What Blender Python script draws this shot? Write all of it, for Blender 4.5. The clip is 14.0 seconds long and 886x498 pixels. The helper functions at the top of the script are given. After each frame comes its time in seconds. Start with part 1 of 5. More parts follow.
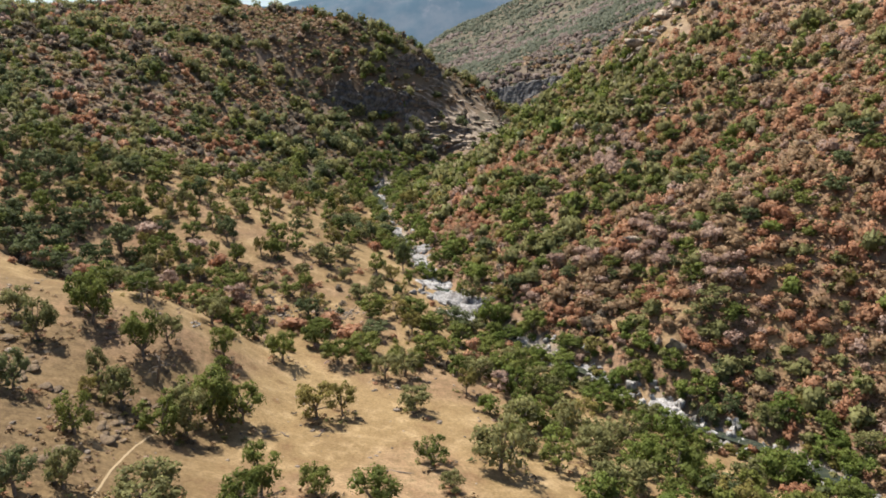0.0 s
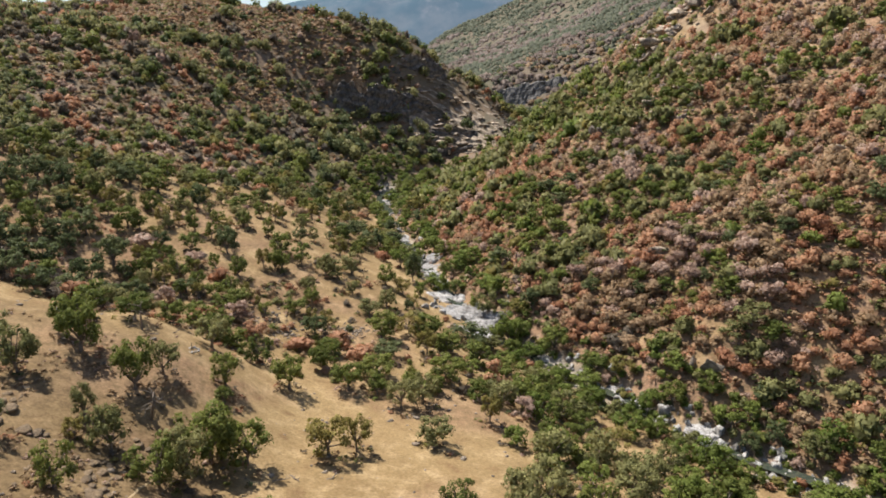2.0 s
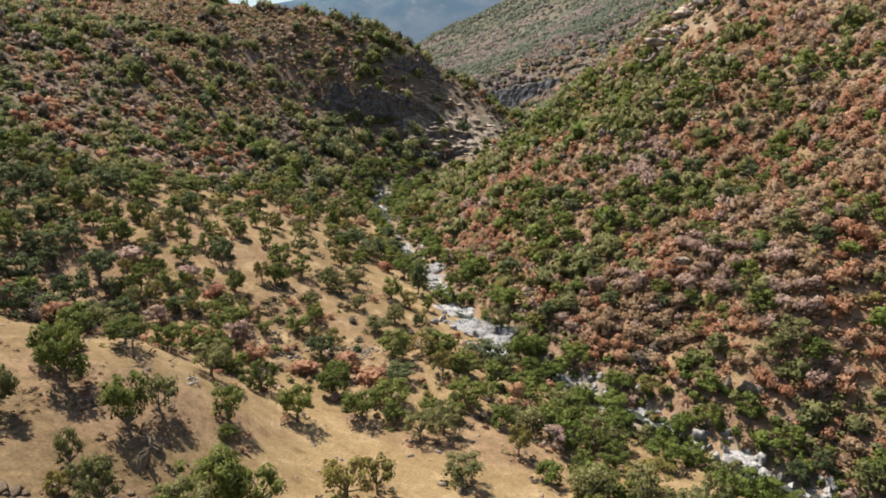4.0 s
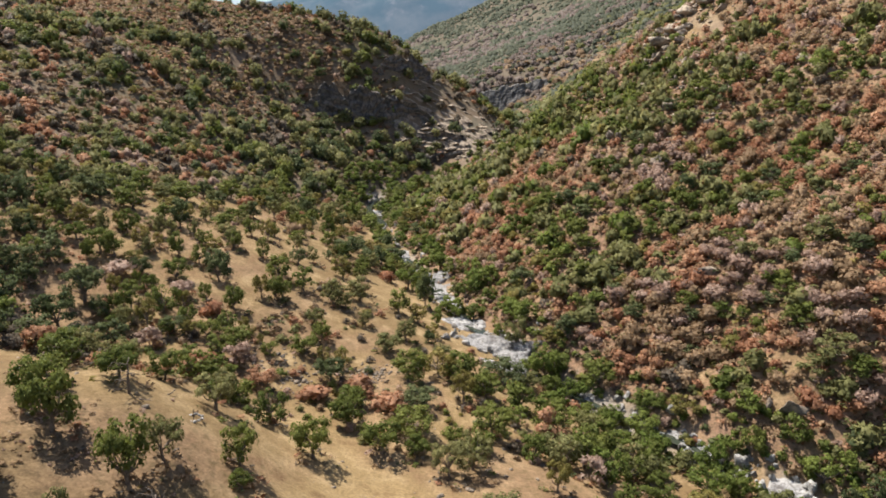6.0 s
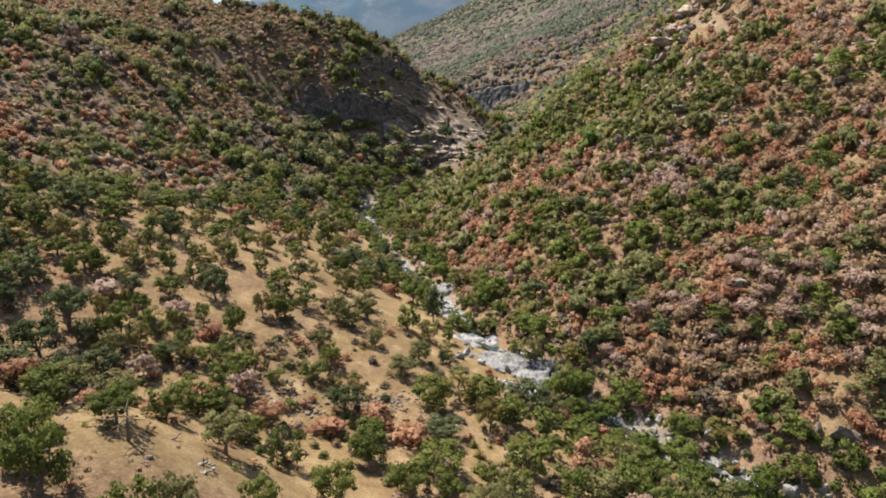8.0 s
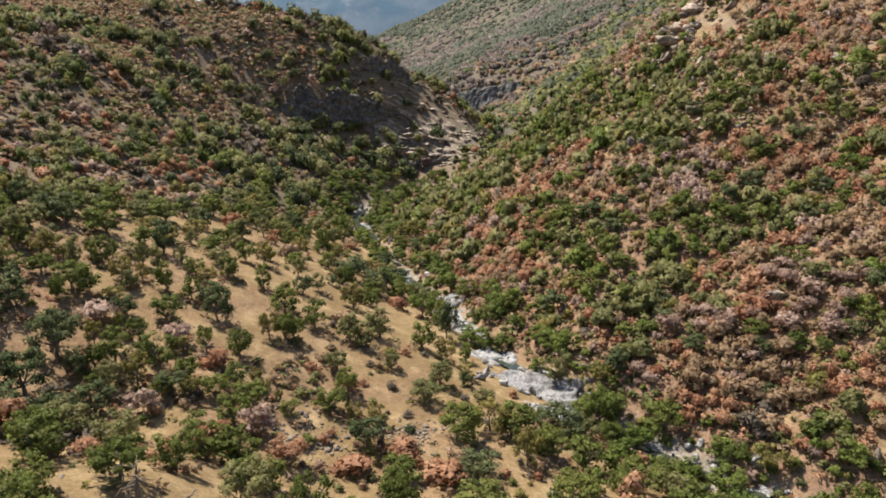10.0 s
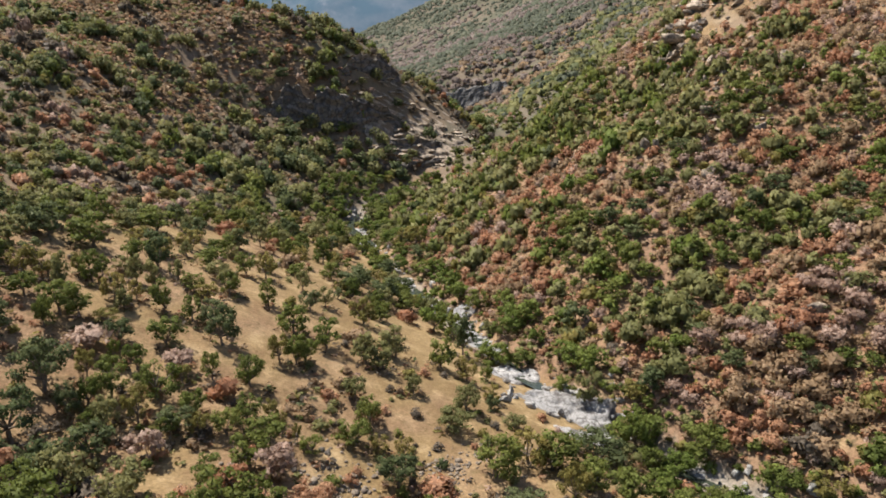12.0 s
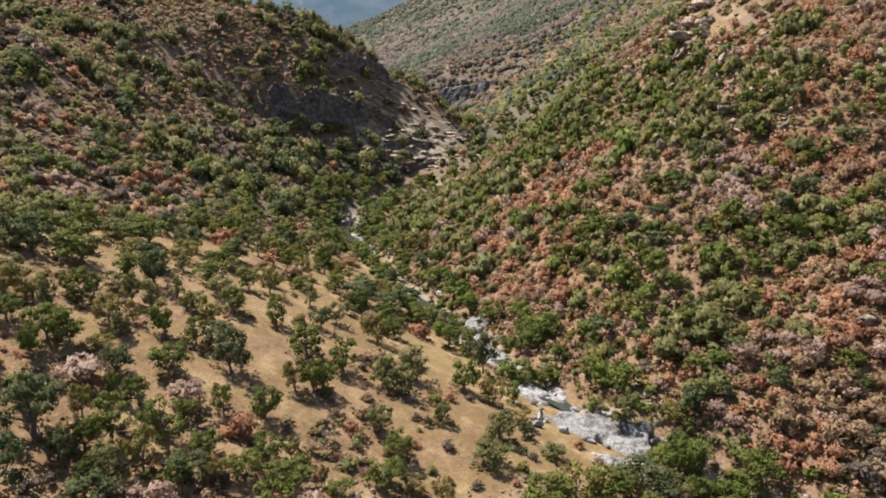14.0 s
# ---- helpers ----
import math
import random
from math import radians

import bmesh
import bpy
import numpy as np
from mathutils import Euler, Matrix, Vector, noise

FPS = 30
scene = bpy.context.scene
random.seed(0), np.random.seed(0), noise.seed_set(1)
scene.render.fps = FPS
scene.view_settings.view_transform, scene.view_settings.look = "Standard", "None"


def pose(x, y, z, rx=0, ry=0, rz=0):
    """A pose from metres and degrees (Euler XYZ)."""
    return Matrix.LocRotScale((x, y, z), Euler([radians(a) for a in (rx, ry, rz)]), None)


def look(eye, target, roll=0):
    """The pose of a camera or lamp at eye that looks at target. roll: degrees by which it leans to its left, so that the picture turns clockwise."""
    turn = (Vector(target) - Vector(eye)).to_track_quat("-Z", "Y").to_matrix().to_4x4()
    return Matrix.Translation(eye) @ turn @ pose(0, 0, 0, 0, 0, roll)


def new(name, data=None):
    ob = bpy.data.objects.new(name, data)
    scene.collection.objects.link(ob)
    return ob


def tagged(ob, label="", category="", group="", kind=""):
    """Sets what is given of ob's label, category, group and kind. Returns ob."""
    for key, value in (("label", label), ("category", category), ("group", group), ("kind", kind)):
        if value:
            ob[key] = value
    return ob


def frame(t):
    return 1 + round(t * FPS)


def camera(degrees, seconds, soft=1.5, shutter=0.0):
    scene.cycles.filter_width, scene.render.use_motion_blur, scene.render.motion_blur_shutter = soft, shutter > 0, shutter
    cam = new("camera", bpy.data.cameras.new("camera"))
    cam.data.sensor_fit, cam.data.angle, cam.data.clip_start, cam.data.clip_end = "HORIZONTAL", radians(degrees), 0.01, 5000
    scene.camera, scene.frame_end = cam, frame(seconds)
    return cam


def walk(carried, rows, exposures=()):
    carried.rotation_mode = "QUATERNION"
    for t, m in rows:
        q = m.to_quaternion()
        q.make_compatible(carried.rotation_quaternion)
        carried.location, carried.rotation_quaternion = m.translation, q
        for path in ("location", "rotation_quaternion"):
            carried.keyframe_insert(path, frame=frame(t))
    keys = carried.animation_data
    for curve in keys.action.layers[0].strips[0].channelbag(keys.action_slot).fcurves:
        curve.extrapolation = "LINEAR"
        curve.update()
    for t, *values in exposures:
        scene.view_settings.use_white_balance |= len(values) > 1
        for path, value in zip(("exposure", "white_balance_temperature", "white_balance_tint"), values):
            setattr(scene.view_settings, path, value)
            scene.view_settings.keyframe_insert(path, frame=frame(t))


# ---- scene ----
cam = camera(64.3, 14.0, soft=1.8)
METRES, EYE, TILT, LEAN, TURN = 100.0, 67.0, -14.0, 0.0, 0.0
ROWS = [
    (0.0, 0.0, 0.0, 0.0, -0.0, 0.0, -0.0),
    (0.5, -0.0077, 0.0298, 0.0074, 0.07, 0.01, -0.0),
    (1.0, -0.0178, 0.0602, 0.0147, 0.12, 0.04, 0.01),
    (1.5, -0.0297, 0.0905, 0.0219, 0.03, 0.06, 0.05),
    (2.0, -0.0434, 0.1209, 0.0292, -0.15, 0.08, 0.11),
    (2.5, -0.0587, 0.1512, 0.0358, -0.36, 0.12, 0.18),
    (3.0, -0.0747, 0.1815, 0.0422, -0.66, 0.16, 0.25),
    (5.5, -0.1653, 0.3312, 0.0724, -2.61, 0.31, 0.64),
    (6.0, -0.1844, 0.3618, 0.0787, -3.04, 0.32, 0.76),
    (6.5, -0.2036, 0.3924, 0.0854, -3.5, 0.34, 0.84),
    (7.0, -0.223, 0.4233, 0.0919, -3.99, 0.38, 0.93),
    (7.5, -0.2422, 0.4537, 0.0986, -4.45, 0.43, 1.04),
    (8.0, -0.2612, 0.4838, 0.1056, -4.93, 0.45, 1.17),
    (10.5, -0.3535, 0.6371, 0.1413, -7.12, 0.46, 1.77),
    (11.0, -0.3715, 0.668, 0.1483, -7.58, 0.44, 1.88),
    (11.5, -0.389, 0.6994, 0.1551, -8.04, 0.43, 2.0),
    (12.0, -0.4068, 0.7309, 0.1619, -8.52, 0.41, 2.09),
    (12.5, -0.4241, 0.7621, 0.169, -9.0, 0.38, 2.19),
    (13.0, -0.4411, 0.7935, 0.176, -9.47, 0.36, 2.31),
    (13.5, -0.4579, 0.825, 0.183, -9.92, 0.33, 2.4),
    (14.0, -0.4745, 0.8565, 0.19, -10.37, 0.3, 2.51),
]
walk(cam, [(t, pose(0, 0, EYE, TILT, LEAN, TURN) @ pose(METRES * x, METRES * y, METRES * z, 90 + pitch, roll, yaw)) for t, x, y, z, yaw, pitch, roll in ROWS])

# ---- world, sun, exposure ----
scene.view_settings.exposure = 0.66
SUN_AZ, SUN_EL = radians(-46), radians(61)      # clockwise from +y; height over the horizon
world = bpy.data.worlds.new("sky")
scene.world = world
world.use_nodes = True
wn, wl = world.node_tree.nodes, world.node_tree.links
sky = wn.new("ShaderNodeTexSky")
sky.sky_type = 'NISHITA'
sky.sun_disc = False
sky.sun_elevation, sky.sun_rotation = SUN_EL, SUN_AZ
sky.air_density, sky.dust_density, sky.altitude = 1.0, 1.5, 300
wl.new(sky.outputs[0], wn["Background"].inputs[0])
wn["Background"].inputs[1].default_value = 0.088
sun = new("sun", bpy.data.lights.new("sun", 'SUN'))
sun.data.energy, sun.data.angle, sun.data.color = 5.0, radians(0.55), (1.0, 0.94, 0.865)
toward = Vector((math.sin(SUN_AZ) * math.cos(SUN_EL), math.cos(SUN_AZ) * math.cos(SUN_EL), math.sin(SUN_EL)))
sun.matrix_world = look((0, 0, 400), Vector((0, 0, 400)) - toward)


# ---- materials ----
def material(name):
    m = bpy.data.materials.new(name)
    m.use_nodes = True
    nt = m.node_tree
    return m, nt.nodes, nt.links, nt.nodes["Principled BSDF"], nt.nodes["Material Output"]


def noise_node(n, l, scale, detail=4.0, rough=0.55, coords=None):
    t = n.new("ShaderNodeTexNoise")
    t.inputs["Scale"].default_value, t.inputs["Detail"].default_value, t.inputs["Roughness"].default_value = scale, detail, rough
    if coords is not None:
        l.new(coords, t.inputs["Vector"])
    return t


def mix_colour(n, l, fac, a, b, blend='MIX'):
    x = n.new("ShaderNodeMix")
    x.data_type, x.blend_type = 'RGBA', blend
    for socket, v in ((x.inputs[0], fac), (x.inputs[6], a), (x.inputs[7], b)):
        if isinstance(v, (int, float)):
            socket.default_value = v
        elif isinstance(v, tuple):
            socket.default_value = (*v, 1)
        else:
            l.new(v, socket)
    return x.outputs[2]


def ramp(n, l, fac, lo, hi):
    r = n.new("ShaderNodeMapRange")
    r.inputs[1].default_value, r.inputs[2].default_value = lo, hi
    l.new(fac, r.inputs[0])
    return r.outputs[0]


def leaf_material(name, a, b, light=0.40):
    """Foliage between two colours: plant by plant, and a little from leaf clump to leaf clump."""
    m, n, l, p, out = material(name)
    geo, info, att = n.new("ShaderNodeNewGeometry"), n.new("ShaderNodeObjectInfo"), n.new("ShaderNodeAttribute")
    att.attribute_name = "plant"
    add = n.new("ShaderNodeMath")
    add.operation = 'ADD'
    l.new(att.outputs["Fac"], add.inputs[0])
    l.new(info.outputs["Random"], add.inputs[1])
    fr = n.new("ShaderNodeMath")
    fr.operation = 'FRACT'
    l.new(add.outputs[0], fr.inputs[0])
    base = mix_colour(n, l, fr.outputs[0], a, b)
    hsv = n.new("ShaderNodeHueSaturation")
    l.new(base, hsv.inputs["Color"])
    val = n.new("ShaderNodeMapRange")
    val.inputs[3].default_value, val.inputs[4].default_value = 0.74, 1.26
    l.new(geo.outputs["Random Per Island"], val.inputs[0])
    l.new(val.outputs[0], hsv.inputs["Value"])
    l.new(hsv.outputs[0], p.inputs["Base Color"])
    p.inputs["Roughness"].default_value = 0.62
    p.inputs["Specular IOR Level"].default_value = 0.12
    tr = n.new("ShaderNodeBsdfTranslucent")
    l.new(hsv.outputs[0], tr.inputs[0])
    mx = n.new("ShaderNodeMixShader")
    mx.inputs[0].default_value = light
    l.new(p.outputs[0], mx.inputs[1])
    l.new(tr.outputs[0], mx.inputs[2])
    l.new(mx.outputs[0], out.inputs[0])
    return m


def ground_material():
    m, n, l, p, out = material("dry_grass_and_soil")
    co = n.new("ShaderNodeNewGeometry").outputs["Position"]
    soil, rock = n.new("ShaderNodeAttribute"), n.new("ShaderNodeAttribute")
    soil.attribute_name, rock.attribute_name = "soil", "rock"
    big, mid, fine = noise_node(n, l, 0.035, 5, 0.6, co), noise_node(n, l, 0.22, 6, 0.65, co), noise_node(n, l, 2.2, 5, 0.7, co)
    grass = mix_colour(n, l, ramp(n, l, big.outputs[0], 0.35, 0.65), (0.318, 0.226, 0.112), (0.228, 0.156, 0.076))
    grass = mix_colour(n, l, ramp(n, l, mid.outputs[0], 0.50, 0.72), grass, (0.450, 0.332, 0.184))
    grass = mix_colour(n, l, ramp(n, l, mid.outputs[0], 0.46, 0.32), grass, (0.215, 0.138, 0.070))
    dirt = mix_colour(n, l, ramp(n, l, mid.outputs[0], 0.35, 0.65), (0.235, 0.142, 0.088), (0.385, 0.254, 0.158))
    dirt = mix_colour(n, l, ramp(n, l, big.outputs[0], 0.45, 0.70), dirt, (0.245, 0.155, 0.105))
    litter = noise_node(n, l, 0.75, 4, 0.7, co)
    dirt = mix_colour(n, l, ramp(n, l, litter.outputs[0], 0.52, 0.66), dirt, (0.355, 0.220, 0.142))
    dirt = mix_colour(n, l, ramp(n, l, litter.outputs[0], 0.47, 0.36), dirt, (0.105, 0.078, 0.045))
    worn = n.new("ShaderNodeAttribute")
    worn.attribute_name = "worn"
    bare = mix_colour(n, l, ramp(n, l, litter.outputs[0], 0.40, 0.62), (0.125, 0.086, 0.046), (0.220, 0.154, 0.082))
    grass = mix_colour(n, l, worn.outputs["Fac"], grass, bare)
    both = mix_colour(n, l, soil.outputs["Fac"], grass, dirt)
    brush = n.new("ShaderNodeAttribute")
    brush.attribute_name = "brush"
    wide = noise_node(n, l, 0.014, 5, 0.65, co)
    scrub = mix_colour(n, l, ramp(n, l, wide.outputs[0], 0.42, 0.62), (0.122, 0.120, 0.082), (0.190, 0.150, 0.112))
    both = mix_colour(n, l, brush.outputs["Fac"], both, scrub)
    stone = mix_colour(n, l, ramp(n, l, mid.outputs[0], 0.35, 0.65), (0.235, 0.205, 0.165), (0.39, 0.345, 0.285))
    both = mix_colour(n, l, rock.outputs["Fac"], both, stone)
    speck = mix_colour(n, l, ramp(n, l, fine.outputs[0], 0.30, 0.75), (0.62, 0.60, 0.58), (1.22, 1.2, 1.16))
    col = mix_colour(n, l, 1.0, both, speck, 'MULTIPLY')
    l.new(col, p.inputs["Base Color"])
    p.inputs["Roughness"].default_value = 0.95
    p.inputs["Specular IOR Level"].default_value = 0.15
    bump = n.new("ShaderNodeBump")
    bump.inputs["Strength"].default_value, bump.inputs["Distance"].default_value = 0.6, 0.35
    l.new(fine.outputs[0], bump.inputs["Height"])
    l.new(bump.outputs[0], p.inputs["Normal"])
    return m


def rock_material(name, a, b, dark, scale=0.6):
    """Weathered stone: two tones, dark lichen stains and fine grain."""
    m, n, l, p, out = material(name)
    co = n.new("ShaderNodeNewGeometry").outputs["Position"]
    info = n.new("ShaderNodeObjectInfo")
    big, mid, fine = noise_node(n, l, 0.25 * scale, 5, 0.6, co), noise_node(n, l, 1.4 * scale, 6, 0.7, co), noise_node(n, l, 9 * scale, 4, 0.7, co)
    col = mix_colour(n, l, ramp(n, l, mid.outputs[0], 0.35, 0.65), a, b)
    col = mix_colour(n, l, ramp(n, l, big.outputs[0], 0.53, 0.66), col, dark)
    cell = n.new("ShaderNodeTexVoronoi")
    cell.feature = 'DISTANCE_TO_EDGE'
    cell.inputs["Scale"].default_value = 0.75 * scale
    warp = n.new("ShaderNodeVectorMath")
    warp.operation = 'MULTIPLY_ADD'
    l.new(mid.outputs["Color"], warp.inputs[0])
    warp.inputs[1].default_value = (1.6, 1.6, 1.6)
    l.new(co, warp.inputs[2])
    l.new(warp.outputs[0], cell.inputs["Vector"])
    col = mix_colour(n, l, ramp(n, l, cell.outputs["Distance"], 0.07, 0.0), col, dark)
    tone = mix_colour(n, l, info.outputs["Random"], (0.8, 0.8, 0.8), (1.1, 1.1, 1.1))
    col = mix_colour(n, l, 1.0, col, tone, 'MULTIPLY')
    l.new(col, p.inputs["Base Color"])
    p.inputs["Roughness"].default_value = 0.88
    bump = n.new("ShaderNodeBump")
    bump.inputs["Strength"].default_value, bump.inputs["Distance"].default_value = 0.7, 0.25
    l.new(fine.outputs[0], bump.inputs["Height"])
    l.new(bump.outputs[0], p.inputs["Normal"])
    return m


def bark_material():
    m, n, l, p, out = material("oak_bark")
    co = n.new("ShaderNodeNewGeometry").outputs["Position"]
    a = noise_node(n, l, 3.0, 5, 0.7, co)
    l.new(mix_colour(n, l, ramp(n, l, a.outputs[0], 0.35, 0.65), (0.10, 0.075, 0.055), (0.22, 0.18, 0.14)), p.inputs["Base Color"])
    p.inputs["Roughness"].default_value = 0.95
    return m


def water_material():
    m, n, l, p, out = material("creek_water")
    co = n.new("ShaderNodeNewGeometry").outputs["Position"]
    a = noise_node(n, l, 1.2, 3, 0.5, co)
    l.new(mix_colour(n, l, ramp(n, l, a.outputs[0], 0.4, 0.7), (0.035, 0.045, 0.035), (0.07, 0.075, 0.05)), p.inputs["Base Color"])
    p.inputs["Roughness"].default_value = 0.12
    bump = n.new("ShaderNodeBump")
    bump.inputs["Strength"].default_value, bump.inputs["Distance"].default_value = 0.35, 0.1
    l.new(a.outputs[0], bump.inputs["Height"])
    l.new(bump.outputs[0], p.inputs["Normal"])
    return m


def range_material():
    """A mountain range kilometres off; blue haze is put into its colour and a faint glow."""
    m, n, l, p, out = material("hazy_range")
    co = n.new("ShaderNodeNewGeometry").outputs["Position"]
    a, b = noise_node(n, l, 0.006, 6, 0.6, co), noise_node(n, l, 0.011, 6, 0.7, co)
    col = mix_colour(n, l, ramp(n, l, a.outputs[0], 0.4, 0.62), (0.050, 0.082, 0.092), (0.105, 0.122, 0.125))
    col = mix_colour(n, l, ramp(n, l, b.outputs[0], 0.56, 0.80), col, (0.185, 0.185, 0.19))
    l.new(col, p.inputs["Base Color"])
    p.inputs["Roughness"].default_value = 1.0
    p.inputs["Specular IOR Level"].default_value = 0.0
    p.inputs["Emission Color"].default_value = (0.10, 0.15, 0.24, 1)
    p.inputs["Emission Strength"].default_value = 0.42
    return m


LEAF = {
    "o": leaf_material("oak_leaf", (0.104, 0.130, 0.031), (0.182, 0.198, 0.050)),
    "g": leaf_material("grey_green_leaf", (0.168, 0.170, 0.066), (0.248, 0.236, 0.096)),
    "d": leaf_material("dark_leaf", (0.086, 0.108, 0.044), (0.140, 0.158, 0.068)),
    "f": leaf_material("fresh_leaf", (0.118, 0.158, 0.034), (0.190, 0.222, 0.054)),
    "y": leaf_material("yellowing_leaf", (0.185, 0.170, 0.050), (0.265, 0.218, 0.068)),
    "r": leaf_material("rust_leaf", (0.340, 0.164, 0.092), (0.445, 0.258, 0.152)),
    "p": leaf_material("bare_pink_twig", (0.340, 0.230, 0.175), (0.430, 0.310, 0.242)),
    "n": leaf_material("brown_twig", (0.255, 0.172, 0.098), (0.375, 0.262, 0.158)),
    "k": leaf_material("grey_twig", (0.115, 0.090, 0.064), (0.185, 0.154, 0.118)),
    # haze over the far valley is mixed into these two leaf colours
    "a": leaf_material("hazed_green_leaf", (0.100, 0.114, 0.074), (0.146, 0.156, 0.102)),
    "c": leaf_material("hazed_brown_leaf", (0.190, 0.146, 0.120), (0.250, 0.200, 0.168)),
}
SPECIES = list(LEAF)
BARK, GROUND, WATER = bark_material(), ground_material(), water_material()
GRANITE = rock_material("pale_granite", (0.28, 0.265, 0.24), (0.50, 0.48, 0.445), (0.17, 0.15, 0.13))
BEDROCK = rock_material("sun_bleached_granite", (0.30, 0.288, 0.272), (0.47, 0.455, 0.435), (0.125, 0.11, 0.098), 0.9)
OUTCROP = rock_material("brown_weathered_rock", (0.21, 0.165, 0.122), (0.385, 0.305, 0.220), (0.095, 0.078, 0.062), 0.8)
# base colour darkened to hold the shade of faces turned from the sun
CLIFF = rock_material("shaded_cliff_rock", (0.084, 0.075, 0.068), (0.205, 0.172, 0.142), (0.035, 0.031, 0.029), 0.35)
GORGE = rock_material("grey_gorge_rock", (0.115, 0.110, 0.105), (0.250, 0.235, 0.215), (0.055, 0.050, 0.048), 0.25)
TANROCK = rock_material("tan_slab_rock", (0.33, 0.255, 0.18), (0.52, 0.42, 0.31), (0.13, 0.10, 0.078), 0.5)
CLOD = rock_material("eroded_earth", (0.16, 0.108, 0.060), (0.27, 0.19, 0.105), (0.10, 0.068, 0.04), 1.2)
RANGE = range_material()

# ---- landform: lines of the land, (x, y, z) in metres ----
CREEK = [(140, 20, -13), (100, 80, -10), (73, 125, -8), (55, 140.5, -7), (38, 161, -5), (17, 186, -2.5), (0, 215, 1.5), (-9, 247, 2.5),
         (-18, 280, 3.5), (-28, 330, 6), (-34, 368, 9), (-6, 425, 13), (60, 500, 22), (68, 610, 31), (86, 800, 42)]
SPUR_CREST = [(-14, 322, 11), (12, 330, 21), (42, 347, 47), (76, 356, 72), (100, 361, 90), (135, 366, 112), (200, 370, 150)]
SPUR_FACE = [(80, 135, -4), (72, 150, 1), (78, 168, 21), (54, 181, 11), (52, 169, 8), (64, 160, 9), (67, 176, 19), (76, 183, 29), (90, 200, 38), (21, 208, 8.5), (47, 283, 44), (107, 253, 65), (138, 278, 82), (104, 331, 85), (81, 327, 68.5), (31, 192, 7), (56, 197, 21), (37, 212, 14), (82, 224, 38), (92, 241, 46)]
SPUR_SIDE = [(67, 257, 43), (36, 246, 26), (14, 240, 11), (-3, 285, 9), (91, 282, 68), (114, 276, 76), (56, 285, 47), (58, 311, 49),
             (30, 300, 29), (120, 180, 52), (170, 230, 85), (105, 140, 8), (130, 100, 5)]
SPUR_BACK = [(70, 425, 46), (88, 470, 42), (120, 455, 64), (120, 600, 62), (160, 760, 92), (113, 751, 66), (190, 480, 100)]
MEADOW = [(-10, 84, 11), (-4, 108, 6), (14, 108, 3), (30, 112, -1), (50, 100, -4), (-22, 113, 8), (-32, 127, 9.5), (-10, 128, 5), (-40, 96, 14),
          (-48, 84, 21), (-65, 112, 25), (-59, 135, 24), (-48, 118, 21), (-41, 126, 16), (-20, 60, 16), (-60, 50, 30), (-110, 110, 42),
          (10, 140, 1), (-110, 60, 50), (20, 60, 5)]
BENCH = [(-43, 150, 10), (-75, 158, 18), (-20, 150, 6), (-8, 170, 5), (-57, 170, 17), (-84, 172, 23), (-39, 184, 12), (-21, 197, 8), (-57, 196, 20),
         (-85, 190, 29), (-97, 202, 34), (-54, 225, 21), (-23, 222, 8), (-53, 278, 17), (-130, 190, 48), (-32, 260, 9)]
HILL = [(-83, 280, 30), (-52, 362, 17), (-67, 383, 29), (-98, 385, 48), (-112, 357, 57), (-86, 437, 58), (-52, 447, 50), (-45, 462, 60),
        (-29, 486, 79), (-19, 508, 84), (-68, 487, 97), (-121, 497, 108), (-121, 463, 96), (-152, 402, 85), (-22, 439, 27), (-41, 441, 37), (-2, 451, 29), (-51, 390, 25), (-65, 406, 35), (-105, 403, 60), (-112, 444, 86), (-118, 332, 57), (-134, 375, 75), (2, 477, 44), (16, 478, 40), (33, 482, 36), (14, 500, 52)]
HILL_CREST = [(-115, 290, 47), (-160, 300, 70), (-195, 455, 107), (-215, 330, 92), (-200, 250, 75), (-10, 540, 72), (24, 525, 58), (-80, 560, 80),
        (-155, 505, 114), (-255, 450, 100)]
FAR = np.array([(68, 610, 31), (53, 777, 57), (103, 768, 74), (141, 734, 75), (203, 769, 122), (193, 827, 110), (162, 896, 113), (120, 600, 62),
                (37, 944, 72), (60, 860, 64), (70, 743, 32), (100, 738, 46), (56, 752, 34), (102, 1111, 100), (154, 1176, 129), (103, 1352, 158), (103, 1394, 180), (41, 1411, 158), (7, 1400, 146), (-44, 1400, 110), (-160, 1380, 40),
                (-120, 1000, 50), (-80, 640, 60), (-250, 900, 50), (330, 1100, 215), (330, 800, 190), (240, 1400, 255), (180, 1560, 215), (40, 1620, 120), (-100, 1620, 40), (-220, 1650, 20), (400, 1600, 270)], float)
LINES = np.array(CREEK + SPUR_CREST + SPUR_FACE + SPUR_SIDE + SPUR_BACK + MEADOW + BENCH + HILL + HILL_CREST, float)


def plate(r2):
    return 0.5 * r2 * np.log(r2 + 1e-9)


def bend_plate(p):
    """Weights of the smooth sheet that hangs on the lines of the land."""
    xy, k = p[:, :2] / 100, len(p)
    a = np.zeros((k + 3, k + 3))
    a[:k, :k] = plate(((xy[:, None] - xy[None]) ** 2).sum(-1)) + 0.002 * np.eye(k)
    a[:k, k], a[:k, k + 1:] = 1, xy
    a[k:, :k] = a[:k, k:].T
    return np.linalg.solve(a, np.concatenate([p[:, 2], np.zeros(3)]))


SHEET, FAR_SHEET = bend_plate(LINES), bend_plate(FAR)


def hang(sheet, lines, x, y):
    """Height of a sheet at x, y."""
    qx, qy, k = x / 100, y / 100, len(lines)
    z = sheet[k] + sheet[k + 1] * qx + sheet[k + 2] * qy
    for w, (lx, ly, lz) in zip(sheet, lines):
        z = z + w * plate((qx - lx / 100) ** 2 + (qy - ly / 100) ** 2)
    return z



